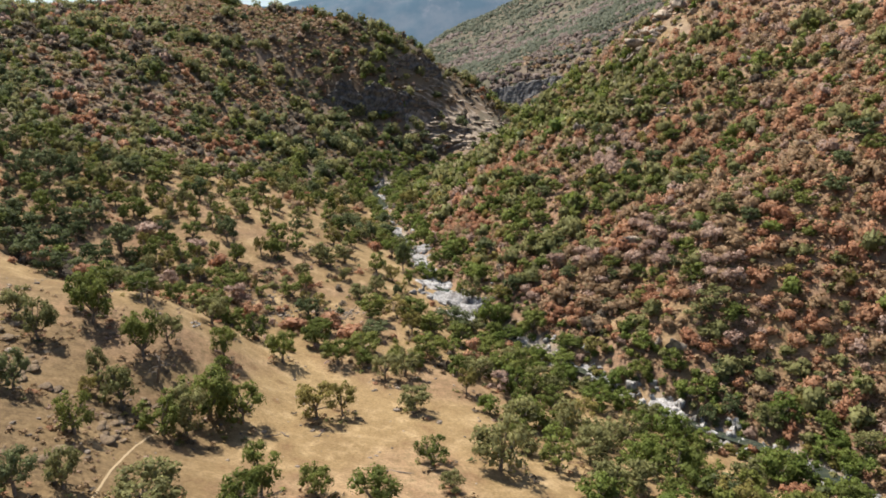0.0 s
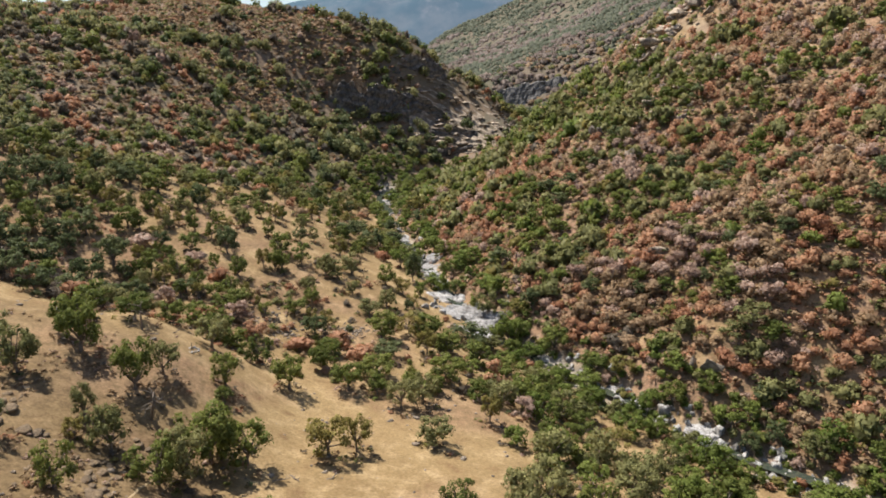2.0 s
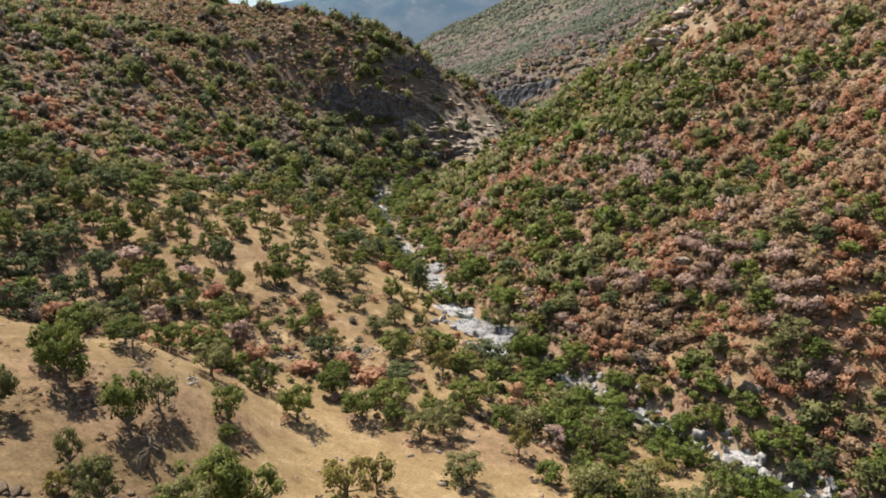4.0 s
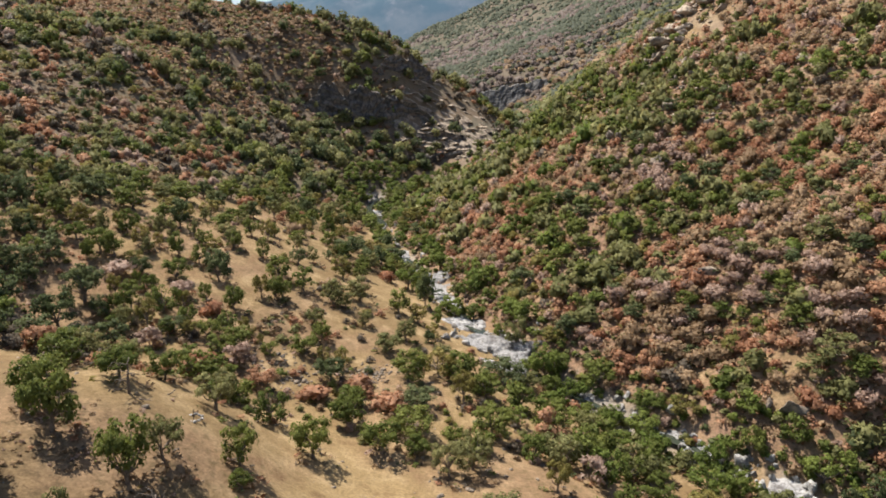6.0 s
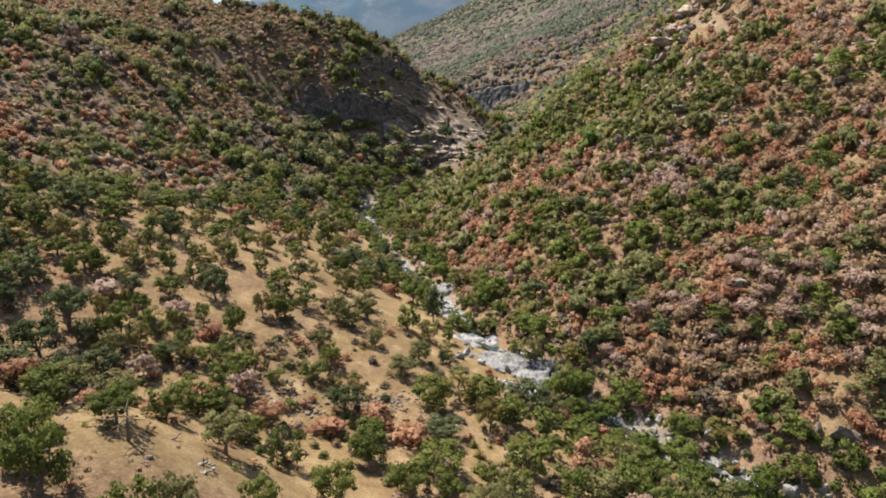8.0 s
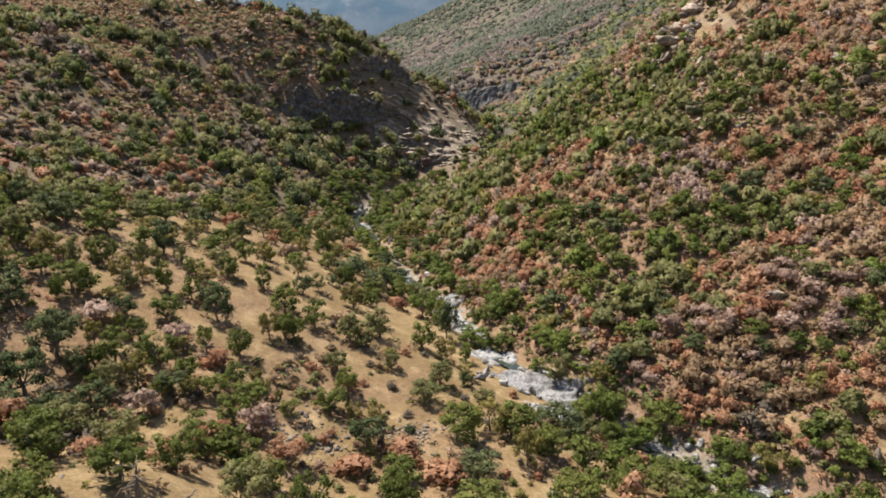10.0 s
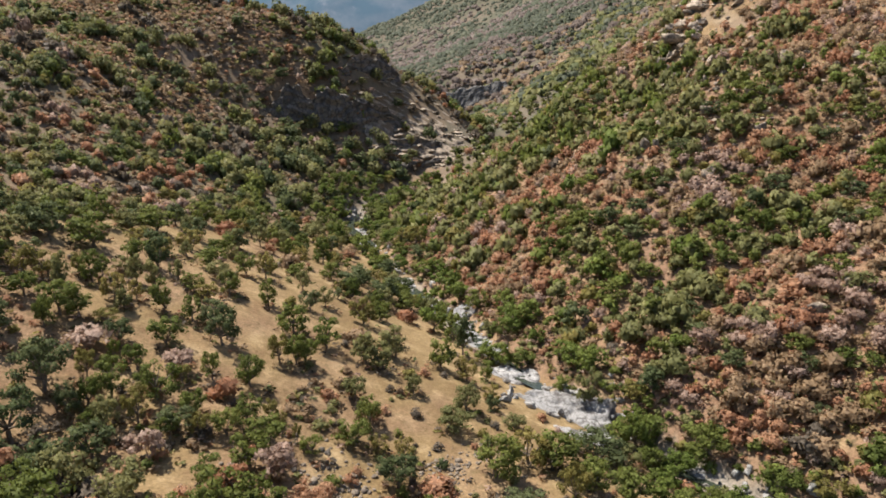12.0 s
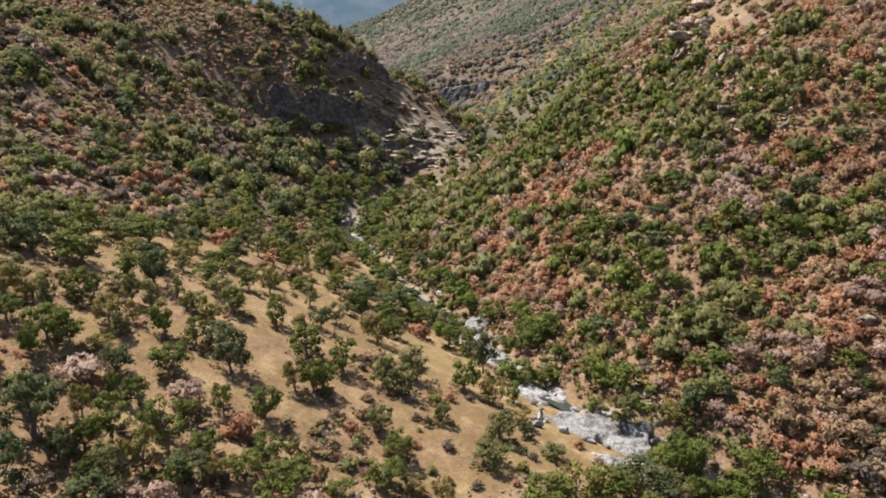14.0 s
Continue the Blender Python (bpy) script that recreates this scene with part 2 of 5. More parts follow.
def smooth(a, b, v):
    t = np.clip((v - a) / (b - a), 0, 1)
    return t * t * (3 - 2 * t)


def lattice(ix, iy, seed):
    h = (ix * 374761393 + iy * 668265263 + seed * 974634777) & 0xFFFFFFFF
    h = ((h ^ (h >> 13)) * 1274126177) & 0xFFFFFFFF
    return ((h ^ (h >> 16)) & 0xFFFF) / 65535.0


def field(x, y, size, seed, octaves=3):
    """Smooth random field, -1 to 1."""
    total, amp, norm = 0.0, 1.0, 0.0
    for o in range(octaves):
        u, v = x / size + 17.3 * o, y / size - 9.1 * o
        ix, iy = np.floor(u).astype(np.int64), np.floor(v).astype(np.int64)
        fx, fy = u - ix, v - iy
        fx, fy = fx * fx * (3 - 2 * fx), fy * fy * (3 - 2 * fy)
        s = seed + 31 * o
        lo = lattice(ix, iy, s) * (1 - fx) + lattice(ix + 1, iy, s) * fx
        hi = lattice(ix, iy + 1, s) * (1 - fx) + lattice(ix + 1, iy + 1, s) * fx
        total, norm = total + amp * (lo * (1 - fy) + hi * fy), norm + amp
        amp, size = amp * 0.5, size * 0.5
    return total / norm * 2 - 1


def spline(points, step=1.0):
    """Dense smooth line through points (Catmull-Rom)."""
    p = np.array(points, float)
    p = np.vstack([2 * p[0] - p[1], p, 2 * p[-1] - p[-2]])
    rows = []
    for i in range(1, len(p) - 2):
        k = max(2, int(np.linalg.norm(p[i + 1] - p[i]) / step))
        t = np.linspace(0, 1, k, endpoint=False)[:, None]
        a, b, c, d = p[i - 1], p[i], p[i + 1], p[i + 2]
        rows.append(0.5 * (2 * b + (c - a) * t + (2 * a - 5 * b + 4 * c - d) * t * t + (3 * b - a - 3 * c + d) * t ** 3))
    return np.vstack(rows)


CREEK_LINE = spline(CREEK, 2.0)


def creek_side(x, y):
    """Distance from the creek's middle, positive on the spur's side."""
    x, y = np.atleast_1d(np.asarray(x, float)), np.atleast_1d(np.asarray(y, float))
    line, out = CREEK_LINE, np.empty(x.size)
    step = np.gradient(line[:, :2], axis=0)
    for k in range(0, x.size, 4000):
        dx, dy = x.ravel()[k:k + 4000, None] - line[None, :, 0], y.ravel()[k:k + 4000, None] - line[None, :, 1]
        d2 = dx * dx + dy * dy
        i = d2.argmin(1)
        j = np.arange(len(i))
        cross = step[i, 0] * dy[j, i] - step[i, 1] * dx[j, i]
        out[k:k + 4000] = np.sqrt(d2[j, i]) * np.where(cross > 0, -1, 1)
    return out.reshape(x.shape)


def along(x, y, a, b):
    """Share of the way from a to b, and distance to the far side of that line."""
    ux, uy = b[0] - a[0], b[1] - a[1]
    n = math.hypot(ux, uy)
    return ((x - a[0]) * ux + (y - a[1]) * uy) / n ** 2, ((y - a[1]) * ux - (x - a[0]) * uy) / n


def bluff(x, y):
    """Where bare rock shows on the hill's flank above the creek, 0 to 1."""
    u, s = along(x, y, (-74, 447), (-34, 459))
    upper = smooth(-0.12, 0.05, u) * smooth(1.25, 1.0, u) * smooth(-9, -4, s) * smooth(13, 6, s)
    u, s = along(x, y, (-34, 447), (26, 470))
    lower = smooth(-0.1, 0.15, u) * smooth(1.15, 0.9, u) * smooth(-22, -12, s) * smooth(20, 10, s)
    return np.maximum(upper, lower * (0.55 + 0.45 * field(x, y, 16, 91, 2)).clip(0, 1))


def land(x, y, fine=True):
    """Height of the ground."""
    x, y = np.atleast_1d(np.asarray(x, float)), np.atleast_1d(np.asarray(y, float))
    px, py = np.clip(x, -320, 300), np.clip(y, -60, 700)
    near = hang(SHEET, LINES, px, py)
    near = near + 0.25 * (np.abs(x) - np.abs(px)).clip(0, 300)
    # the valley beyond the gorge and its far flanks
    fx, fy = np.clip(x, -260, 420), np.clip(y, 560, 1700)
    far = hang(FAR_SHEET, FAR, fx, fy) + 0.3 * (np.abs(x) - np.abs(fx)).clip(0, 500) + (9 * field(x, y, 130, 5, 4) + 4 * field(x, y, 40, 8, 3)) * smooth(900, 1050, y)
    far = 110 + (far - 110) * (1 - smooth(1700, 2600, y))
    u, s = along(x, y, (-74, 447), (-34, 459))
    s = s + 2.5 * field(x, y, 14, 92, 2)
    near = near + 9 * (smooth(-2, 2, s) - smooth(-26, 26, s)) * smooth(-0.15, 0.15, u) * smooth(1.2, 0.85, u)
    f = smooth(560, 760, y)
    z = near * (1 - f) + far * f
    if fine:
        d = creek_side(x, y)
        z = z - 1.6 * (1 - smooth(3.0, 7.5, np.abs(d))) * (y < 900)
        wild = smooth(8, 30, d) + smooth(255, 330, y) * (d < 0)
        z = z + (1.6 * field(x, y, 34, 3, 3) + 0.9 * field(x, y, 11, 4, 3)) * np.clip(wild, 0, 1)
        z = z + 0.30 * field(x, y, 7, 6, 3)
    return z


# ---- building helpers ----
def mesh_of(name, verts, quads, normals, mats, index=None, plant=None):
    """A mesh of quads or triangles from arrays; normals, if given, round off the shading of leaf clumps."""
    me = bpy.data.meshes.new(name)
    verts, quads = np.asarray(verts, np.float32), np.asarray(quads, np.int32)
    me.vertices.add(len(verts))
    me.vertices.foreach_set("co", verts.ravel())
    me.loops.add(quads.size)
    me.loops.foreach_set("vertex_index", quads.ravel())
    me.polygons.add(len(quads))
    me.polygons.foreach_set("loop_start", np.arange(0, quads.size, quads.shape[1], dtype=np.int32))
    for m in mats:
        me.materials.append(m)
    if index is not None:
        me.polygons.foreach_set("material_index", np.asarray(index, np.int32))
    if plant is not None:
        at = me.attributes.new("plant", 'FLOAT', 'FACE')
        at.data.foreach_set("value", np.asarray(plant, np.float32))
    me.update(calc_edges=True)
    if normals is not None:
        at = me.attributes.new("custom_normal", 'FLOAT_VECTOR', 'POINT')
        at.data.foreach_set("vector", np.asarray(normals, np.float32).ravel())
    return me


def part(name, mesh, parent, label="", m=None):
    ob = new(name, mesh)
    ob.parent = parent
    if m is not None:
        ob.matrix_basis = m
    if label:
        ob["label"] = label
    return ob


def unit(v):
    return v / (np.linalg.norm(v, axis=-1, keepdims=True) + 1e-9)


def tri(q):
    """Quads as triangles."""
    return np.vstack([q[:, [0, 1, 2]], q[:, [0, 2, 3]]])


def ball_quads(cuts):
    """Unit sphere of quads: 24 (cuts 2) or 6 (cuts 1) or more."""
    bm = bmesh.new()
    bmesh.ops.create_cube(bm, size=2)
    if cuts > 1:
        bmesh.ops.subdivide_edges(bm, edges=bm.edges[:], cuts=cuts - 1, use_grid_fill=True)
    v = unit(np.array([p.co[:] for p in bm.verts]))
    q = np.array([[p.index for p in f.verts] for f in bm.faces])
    bm.free()
    return v, q


BALL = {c: ball_quads(c) for c in (1, 2, 3, 5)}


def leaves(rng, centres, radii, count, size, droop=-0.45, flat=0.85):
    """Leaf clumps, small crooked triangles, over the lobes of a crown."""
    lobe = rng.choice(len(centres), count, p=np.array(radii) ** 2 / np.sum(np.array(radii) ** 2))
    d = unit(rng.normal(size=(count, 3)))
    d[:, 2] = np.where(d[:, 2] < droop, -d[:, 2], d[:, 2])
    r = np.array(radii)[lobe, None] * rng.uniform(0.74, 1.10, (count, 1))
    c = np.array(centres)[lobe] + d * r * np.array([1, 1, flat])
    nrm = unit(d + 0.75 * rng.normal(size=(count, 3)))
    t = unit(np.cross(nrm, rng.normal(size=(count, 3))))
    b = np.cross(nrm, t)
    s = size * rng.uniform(0.6, 1.35, (count, 1))
    v = np.stack([c + t * s * 0.85 * rng.uniform(0.7, 1.25, (count, 1)), c + b * s * 0.62 - t * s * 0.35, c - b * s * 0.62 * rng.uniform(0.7, 1.2, (count, 1)) - t * s * 0.4], 1)
    soft = unit(d + 0.42 * nrm + np.array([0, 0, 0.25]))
    return v.reshape(-1, 3), np.arange(count * 3).reshape(-1, 3), np.repeat(soft, 3, 0)


def join(pieces):
    """Pieces of (verts, quads, normals) as one."""
    off, vs, qs = 0, [], []
    for v, q, w in pieces:
        vs.append(v)
        qs.append(q + off)
        off += len(v)
    return np.vstack(vs), np.vstack(qs), np.vstack([w for v, q, w in pieces])


def cores(centres, radii, cut, part_of=0.8, flat=0.85):
    if not cut:
        return []
    v, q = BALL[cut]
    return [(np.array(c) + v * r * part_of * np.array([1, 1, flat]), tri(q), v) for c, r in zip(centres, radii)]


def tube(p0, p1, r0, r1, sides=6):
    """A tapered limb."""
    p0, p1 = np.array(p0, float), np.array(p1, float)
    ax = unit(p1 - p0)
    u = unit(np.cross(ax, np.array([0.3, 0.9, 0.2])))
    w = np.cross(ax, u)
    a = np.linspace(0, 2 * np.pi, sides, endpoint=False)[:, None]
    ring = np.cos(a) * u + np.sin(a) * w
    v = np.vstack([p0 + ring * r0, p1 + ring * r1])
    i = np.arange(sides)
    j = (i + 1) % sides
    return v, tri(np.stack([i, j, j + sides, i + sides], 1)), np.vstack([ring, ring])


def oak_shape(seed, count=640, size=0.44, lobes=16, low=0.08, open_crown=False):
    """Crown and limbs of an oak 8 m high and 8 m wide, origin at the foot of its trunk."""
    rng = np.random.default_rng(seed)
    centres, radii = [], []
    for i in range(lobes):
        a, rad = rng.uniform(0, 2 * np.pi) + i * 2.4, 3.0 * math.sqrt(rng.uniform(0.02, 1))
        z = 8 * (low + (0.66 - 0.06 * rad) * rng.uniform(0.2, 1.05))
        centres.append((rad * math.cos(a), rad * math.sin(a), z))
        radii.append(rng.uniform(0.7, 1.45) * (0.90 if open_crown else 1.10) * (16 / max(lobes, 16)) ** 0.35)
    foliage = join(cores(centres, radii, 1, 0.35 if open_crown else 0.5) + [leaves(rng, centres, radii, count, size)])
    fork = np.array([rng.uniform(-0.4, 0.4), rng.uniform(-0.4, 0.4), rng.uniform(0.9, 1.7)])
    limbs = [tube((0, 0, -0.8), fork * 0.5, 0.34, 0.26), tube(fork * 0.5, fork, 0.26, 0.22)]
    webs, used = [(6, 7, 12), (6, 12, 13)], 24
    for c, r in list(zip(centres, radii))[:10]:
        c = np.array(c)
        knee = fork * 0.45 + c * 0.55 + rng.normal(size=3) * 0.25
        limbs += [tube(fork, knee, 0.15, 0.10, 5), tube(knee, c + (0, 0, r * 0.3), 0.10, 0.04, 3)]
        webs += [(18, used, used + 1), (used + 5, used + 6, used + 10)]      # webs of bark hold the limbs together
        used += 16
    wood = join(limbs)
    return foliage, (wood[0], np.vstack([wood[1], np.array(webs)]), wood[2])


def shrub_shape(seed, count=240, size=0.33, lobes=5, core=1, fill=0.72):
    """A shrub about 3 m wide and 2.6 m high."""
    rng = np.random.default_rng(seed)
    centres, radii = [], []
    for i in range(lobes):
        a, rad = i * 2.4 + rng.uniform(0, 1), rng.uniform(0.45, 0.95)
        if i == 0:                                # one dome in the middle, lesser ones against it
            centres.append((rng.uniform(-0.2, 0.2), rng.uniform(-0.2, 0.2), 1.05))
            radii.append(rng.uniform(0.95, 1.15))
            continue
        centres.append((rad * math.cos(a), rad * math.sin(a), rng.uniform(0.55, 1.45) - 0.3 * rad))
        radii.append(rng.uniform(0.5, 0.85))
    return join(cores(centres, radii, core, fill) + [leaves(rng, centres, radii, count, size, droop=-0.7)])


def bare_shape(seed, count=260):
    """A leafless shrub: a fan of crooked twigs with a haze of fine tips, about 3 m wide."""
    rng = np.random.default_rng(seed)
    pieces = []
    for i in range(14):
        a, lean = rng.uniform(0, 2 * np.pi), rng.uniform(0.2, 1.0)
        mid = np.array([math.cos(a) * lean * 0.6, math.sin(a) * lean * 0.6, rng.uniform(0.8, 1.3)])
        tip = mid + np.array([math.cos(a) * lean * 0.7, math.sin(a) * lean * 0.7, rng.uniform(0.4, 1.1)])
        pieces += [tube((0, 0, -0.3), mid, 0.05, 0.035, 3), tube(mid, tip, 0.035, 0.015, 3)]
    centres = [(math.cos(i * 1.26) * 0.7, math.sin(i * 1.26) * 0.7, rng.uniform(1.0, 1.6)) for i in range(5)]
    radii = [rng.uniform(0.6, 0.9) for i in range(5)]
    return join(pieces + cores(centres, radii, 1, 0.55) + [leaves(rng, centres, radii, count, 0.27, droop=-0.8)])


def rock_shape(seed, cut=5, rough=0.28, squash=(1, 0.8, 0.62), facets=9, strata=0.0, near=0.62, boxy=0.0):
    """An angular boulder about 2 m across: a ball cut by planes, then worn."""
    rng = np.random.default_rng(seed)
    v, q = BALL[cut]
    v = (v * (1 - boxy) + boxy * 0.8 * v / np.abs(v).max(1, keepdims=True)) * 1.35
    for i in range(facets):
        nrm = unit(rng.normal(size=3))
        over = v @ nrm - rng.uniform(near, 0.95)
        v = v - np.where(over > 0, over, 0)[:, None] * nrm
    at = [Vector(p) + Vector((seed * 3.1, 0, 0)) for p in v]
    bumps = np.array([noise.noise(p * 1.7) + 0.5 * noise.noise(p * 4.3) - 0.35 * (1 - abs(noise.noise(p * 3.1))) ** 6 + 0.25 * noise.noise(p * 9.7) for p in at])
    v = v * (1 + rough * bumps)[:, None]
    if strata:
        step = np.floor(v[:, 2] * 5 + 0.6 * v[:, 0]) % 2
        v[:, :2] *= (1 - strata * step)[:, None]
    return v * np.array(squash), q, None


class Patch:
    """Gathers many plants or stones of one stretch into one mesh."""

    def __init__(self):
        self.v, self.q, self.i, self.p, self.n, self.off = [], [], [], [], [], 0

    def put(self, shape, x, y, z, yaw, wide, tall, kind, rnd):
        """Copies of one shape at arrays of places; kind: index of the leaf colour."""
        bv, bq, bn = shape
        if not len(x):
            return
        c, s = np.cos(yaw)[:, None], np.sin(yaw)[:, None]
        vx = (bv[None, :, 0] * c - bv[None, :, 1] * s) * wide[:, None] + x[:, None]
        vy = (bv[None, :, 0] * s + bv[None, :, 1] * c) * wide[:, None] + y[:, None]
        vz = bv[None, :, 2] * tall[:, None] + z[:, None]
        self.v.append(np.stack([vx, vy, vz], -1).reshape(-1, 3))
        if bn is not None:
            nz = np.broadcast_to(bn[None, :, 2], vx.shape)
            self.n.append(np.stack([bn[None, :, 0] * c - bn[None, :, 1] * s, bn[None, :, 0] * s + bn[None, :, 1] * c, nz], -1).reshape(-1, 3))
        self.q.append((bq[None] + (np.arange(len(x)) * len(bv))[:, None, None]).reshape(-1, bq.shape[1]) + self.off)
        self.i.append(np.repeat(kind, len(bq)))
        self.p.append(np.repeat(rnd, len(bq)))
        self.off += len(x) * len(bv)

    def build(self, name, label, category, mats):
        me = mesh_of(name, np.vstack(self.v), np.vstack(self.q), np.vstack(self.n) if self.n else None, mats, np.concatenate(self.i), np.concatenate(self.p))
        return tagged(new(name, me), label, category, kind="stuff")


def sow(rng, x0, x1, y0, y1, gap, wobble=0.75):
    """Places on a jittered lattice."""
    xs, ys = np.meshgrid(np.arange(x0, x1, gap), np.arange(y0, y1, gap))
    xs = xs + (np.arange(ys.shape[0]) % 2)[:, None] * gap * 0.5
    xs, ys = xs.ravel(), ys.ravel()
    return xs + rng.uniform(-0.5, 0.5, xs.size) * gap * wobble * 1.3, ys + rng.uniform(-0.5, 0.5, xs.size) * gap * wobble * 1.3


def pick(rng, weights, drift=None):
    """One kind a row, by rows of weights; drift, a field over the slope, keeps like beside like."""
    w = np.cumsum(weights, 1)
    u = rng.uniform(0, 1, len(w))
    if drift is not None:
        u[np.argsort(drift + 1.1 * drift.std() * rng.normal(size=len(w)))] = (np.arange(len(w)) + 0.5) / len(w)
    return (u[:, None] * w[:, -1:] > w).sum(1)


# ---- ground: one sheet to the horizon ----
def axis_steps(lo, a, b, hi, step, grow):
    mid = np.arange(a, b, step)
    up, down, s = [], [], step
    p = mid[-1]
    while p < hi:
        s = min(s * grow, 60)
        p += s
        up.append(p)
    p, s = mid[0], step
    while p > lo:
        s = min(s * grow, 60)
        p -= s
        down.append(p)
    return np.concatenate([down[::-1], mid, up])


TAN_SPOTS = [(75, 176, 7), (60, 165, 8), (55, 169, 6), (44, 175, 5), (60, 188, 4), (58, 183, 4), (54, 160, 6), (103, 199, 7), (102, 337, 17), (111, 333, 15), (94, 343, 13), (88, 333, 9), (127, 267, 15),
             (143, 253, 12), (77, 154, 6), (58, 151, 6), (78, 149, 5), (78, 129, 7)]


def spots(x, y, rows, reach=0.55):
    """How deep inside any of a list of round patches (x, y, breadth), 0 to 1."""
    m = np.zeros_like(np.asarray(x, float))
    for a, b, r in rows:
        m = np.maximum(m, np.exp(-((x - a) ** 2 + (y - b) ** 2) / (reach * r) ** 2))
    return m


def build_ground():
    gx, gy = axis_steps(-2600, -105, 120, 2600, 1.9, 1.05), axis_steps(-400, 62, 290, 4600, 1.9, 1.032)
    X, Y = np.meshgrid(gx, gy)
    x, y = X.ravel(), Y.ravel()
    z = land(x, y) - 3.5 * smooth(0.2, 0.5, bluff(x, y))
    nx, ny = len(gx), len(gy)
    i = (np.arange(ny - 1)[:, None] * nx + np.arange(nx - 1)[None]).ravel()
    me = mesh_of("ground", np.stack([x, y, z], 1), np.stack([i, i + 1, i + nx + 1, i + nx], 1), None, [GROUND])
    d = creek_side(x, y)
    soil = np.clip(smooth(0.5, 5, d) * (0.88 + 0.4 * field(x, y, 16, 21, 3)), 0, 1)
    soil = np.where(d < 0, smooth(-6, 12, y - np.interp(x, [-250, -131, -104, -78, -70, -51, -39], [190, 211, 222, 255, 298, 338, 356])) * np.clip(0.85 + 0.5 * field(x, y, 14, 22, 3), 0, 1), soil)
    soil = np.maximum(soil, smooth(600, 900, y))
    worn = smooth(-24, -44, x + 0.25 * (y - 90)) * smooth(142, 118, y) * (0.75 + 0.6 * field(x, y, 12, 26, 3)).clip(0, 1)
    soil = np.maximum(soil, 0.8 * smooth(-40, -52, x) * smooth(140, 155, y) * smooth(235, 205, y) * (0.45 + 0.9 * field(x, y, 9, 27, 3)).clip(0, 1))
    soil = np.maximum(soil, 0.45 * smooth(0.15, 0.5, field(x, y, 20, 23, 3)))
    straw = np.maximum(0.45 * smooth(40, 62, land(x, y, False)) * (d > 0) * (y < 420) * smooth(-0.1, 0.3, field(x, y, 13, 28, 3)), spots(x, y, TAN_SPOTS))
    soil = soil * (1 - 0.8 * straw)
    rock = (1 - smooth(2.5, 5, np.abs(d))) * (y < 400) * smooth(-0.3, 0.2, field(x, y, 9, 24, 2))
    rock = np.maximum(rock, smooth(0.25, 0.5, field(x, y, 18, 25, 3)) * smooth(250, 330, y + 0.6 * x) * (d > 0) * (y < 430) * 0.3)
    brush = np.maximum(smooth(520, 640, y), smooth(390, 450, y) * (d > 3))
    brush = np.maximum(brush, smooth(440, 470, y) * (d > -22))
    brush = np.maximum(brush, 0.68 * (d < 0) * smooth(-4, 20, y - np.interp(x, [-250, -131, -104, -78, -70, -51, -39], [190, 211, 222, 255, 298, 338, 356])))
    for name, values in (("soil", soil), ("worn", worn), ("brush", brush), ("rock", np.clip(rock, 0, 1))):
        me.attributes.new(name, 'FLOAT', 'POINT').data.foreach_set("value", values.astype(np.float32))
    me.polygons.foreach_set("use_smooth", np.ones(len(me.polygons), bool))
    ob = new("ground", me)
    return tagged(ob, "dry tan grass and reddish soil on canyon slopes", "ground", kind="structure")


build_ground()


def build_water():
    line = CREEK_LINE[(CREEK_LINE[:, 1] > 30) & (CREEK_LINE[:, 1] < 520)]
    side = unit(np.gradient(line[:, :2], axis=0))[:, ::-1] * np.array([1, -1])
    v = []
    for k in range(-3, 4):
        p = line[:, :2] + side * k * (0.55 + 0.3 * field(line[:, 0], line[:, 1], 6, 43, 2))[:, None]
        v.append(np.column_stack([p, line[:, 2] - 0.75]))
    n = len(line)
    v = np.stack(v, 1).reshape(-1, 3)
    i = (np.arange(n - 1)[:, None] * 7 + np.arange(6)[None]).ravel()
    me = mesh_of("water", v, np.stack([i, i + 1, i + 8, i + 7], 1), None, [WATER])
    return tagged(new("water", me), "dark shallow creek water in pools between boulders", "water", kind="structure")


build_water()


def build_range():
    """Blue mountains at the valley's head."""
    gx, gy = np.linspace(-3600, 2600, 230), np.linspace(2700, 4500, 60)
    X, Y = np.meshgrid(gx, gy)
    x, y = X.ravel(), Y.ravel()
    crest = 375 + 0.24 * (x + 870).clip(60, 900) + 26 * field(x, y, 420, 41, 4)
    z = -60 + (crest + 60) * smooth(2750, 3700, y) ** 0.8 + 26 * field(x, y, 170, 42, 4)
    n = len(gx)
    i = (np.arange(len(gy) - 1)[:, None] * n + np.arange(n - 1)[None]).ravel()
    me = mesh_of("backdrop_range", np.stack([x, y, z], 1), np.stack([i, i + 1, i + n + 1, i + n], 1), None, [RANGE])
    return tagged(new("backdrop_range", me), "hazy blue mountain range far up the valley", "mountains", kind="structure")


build_range()

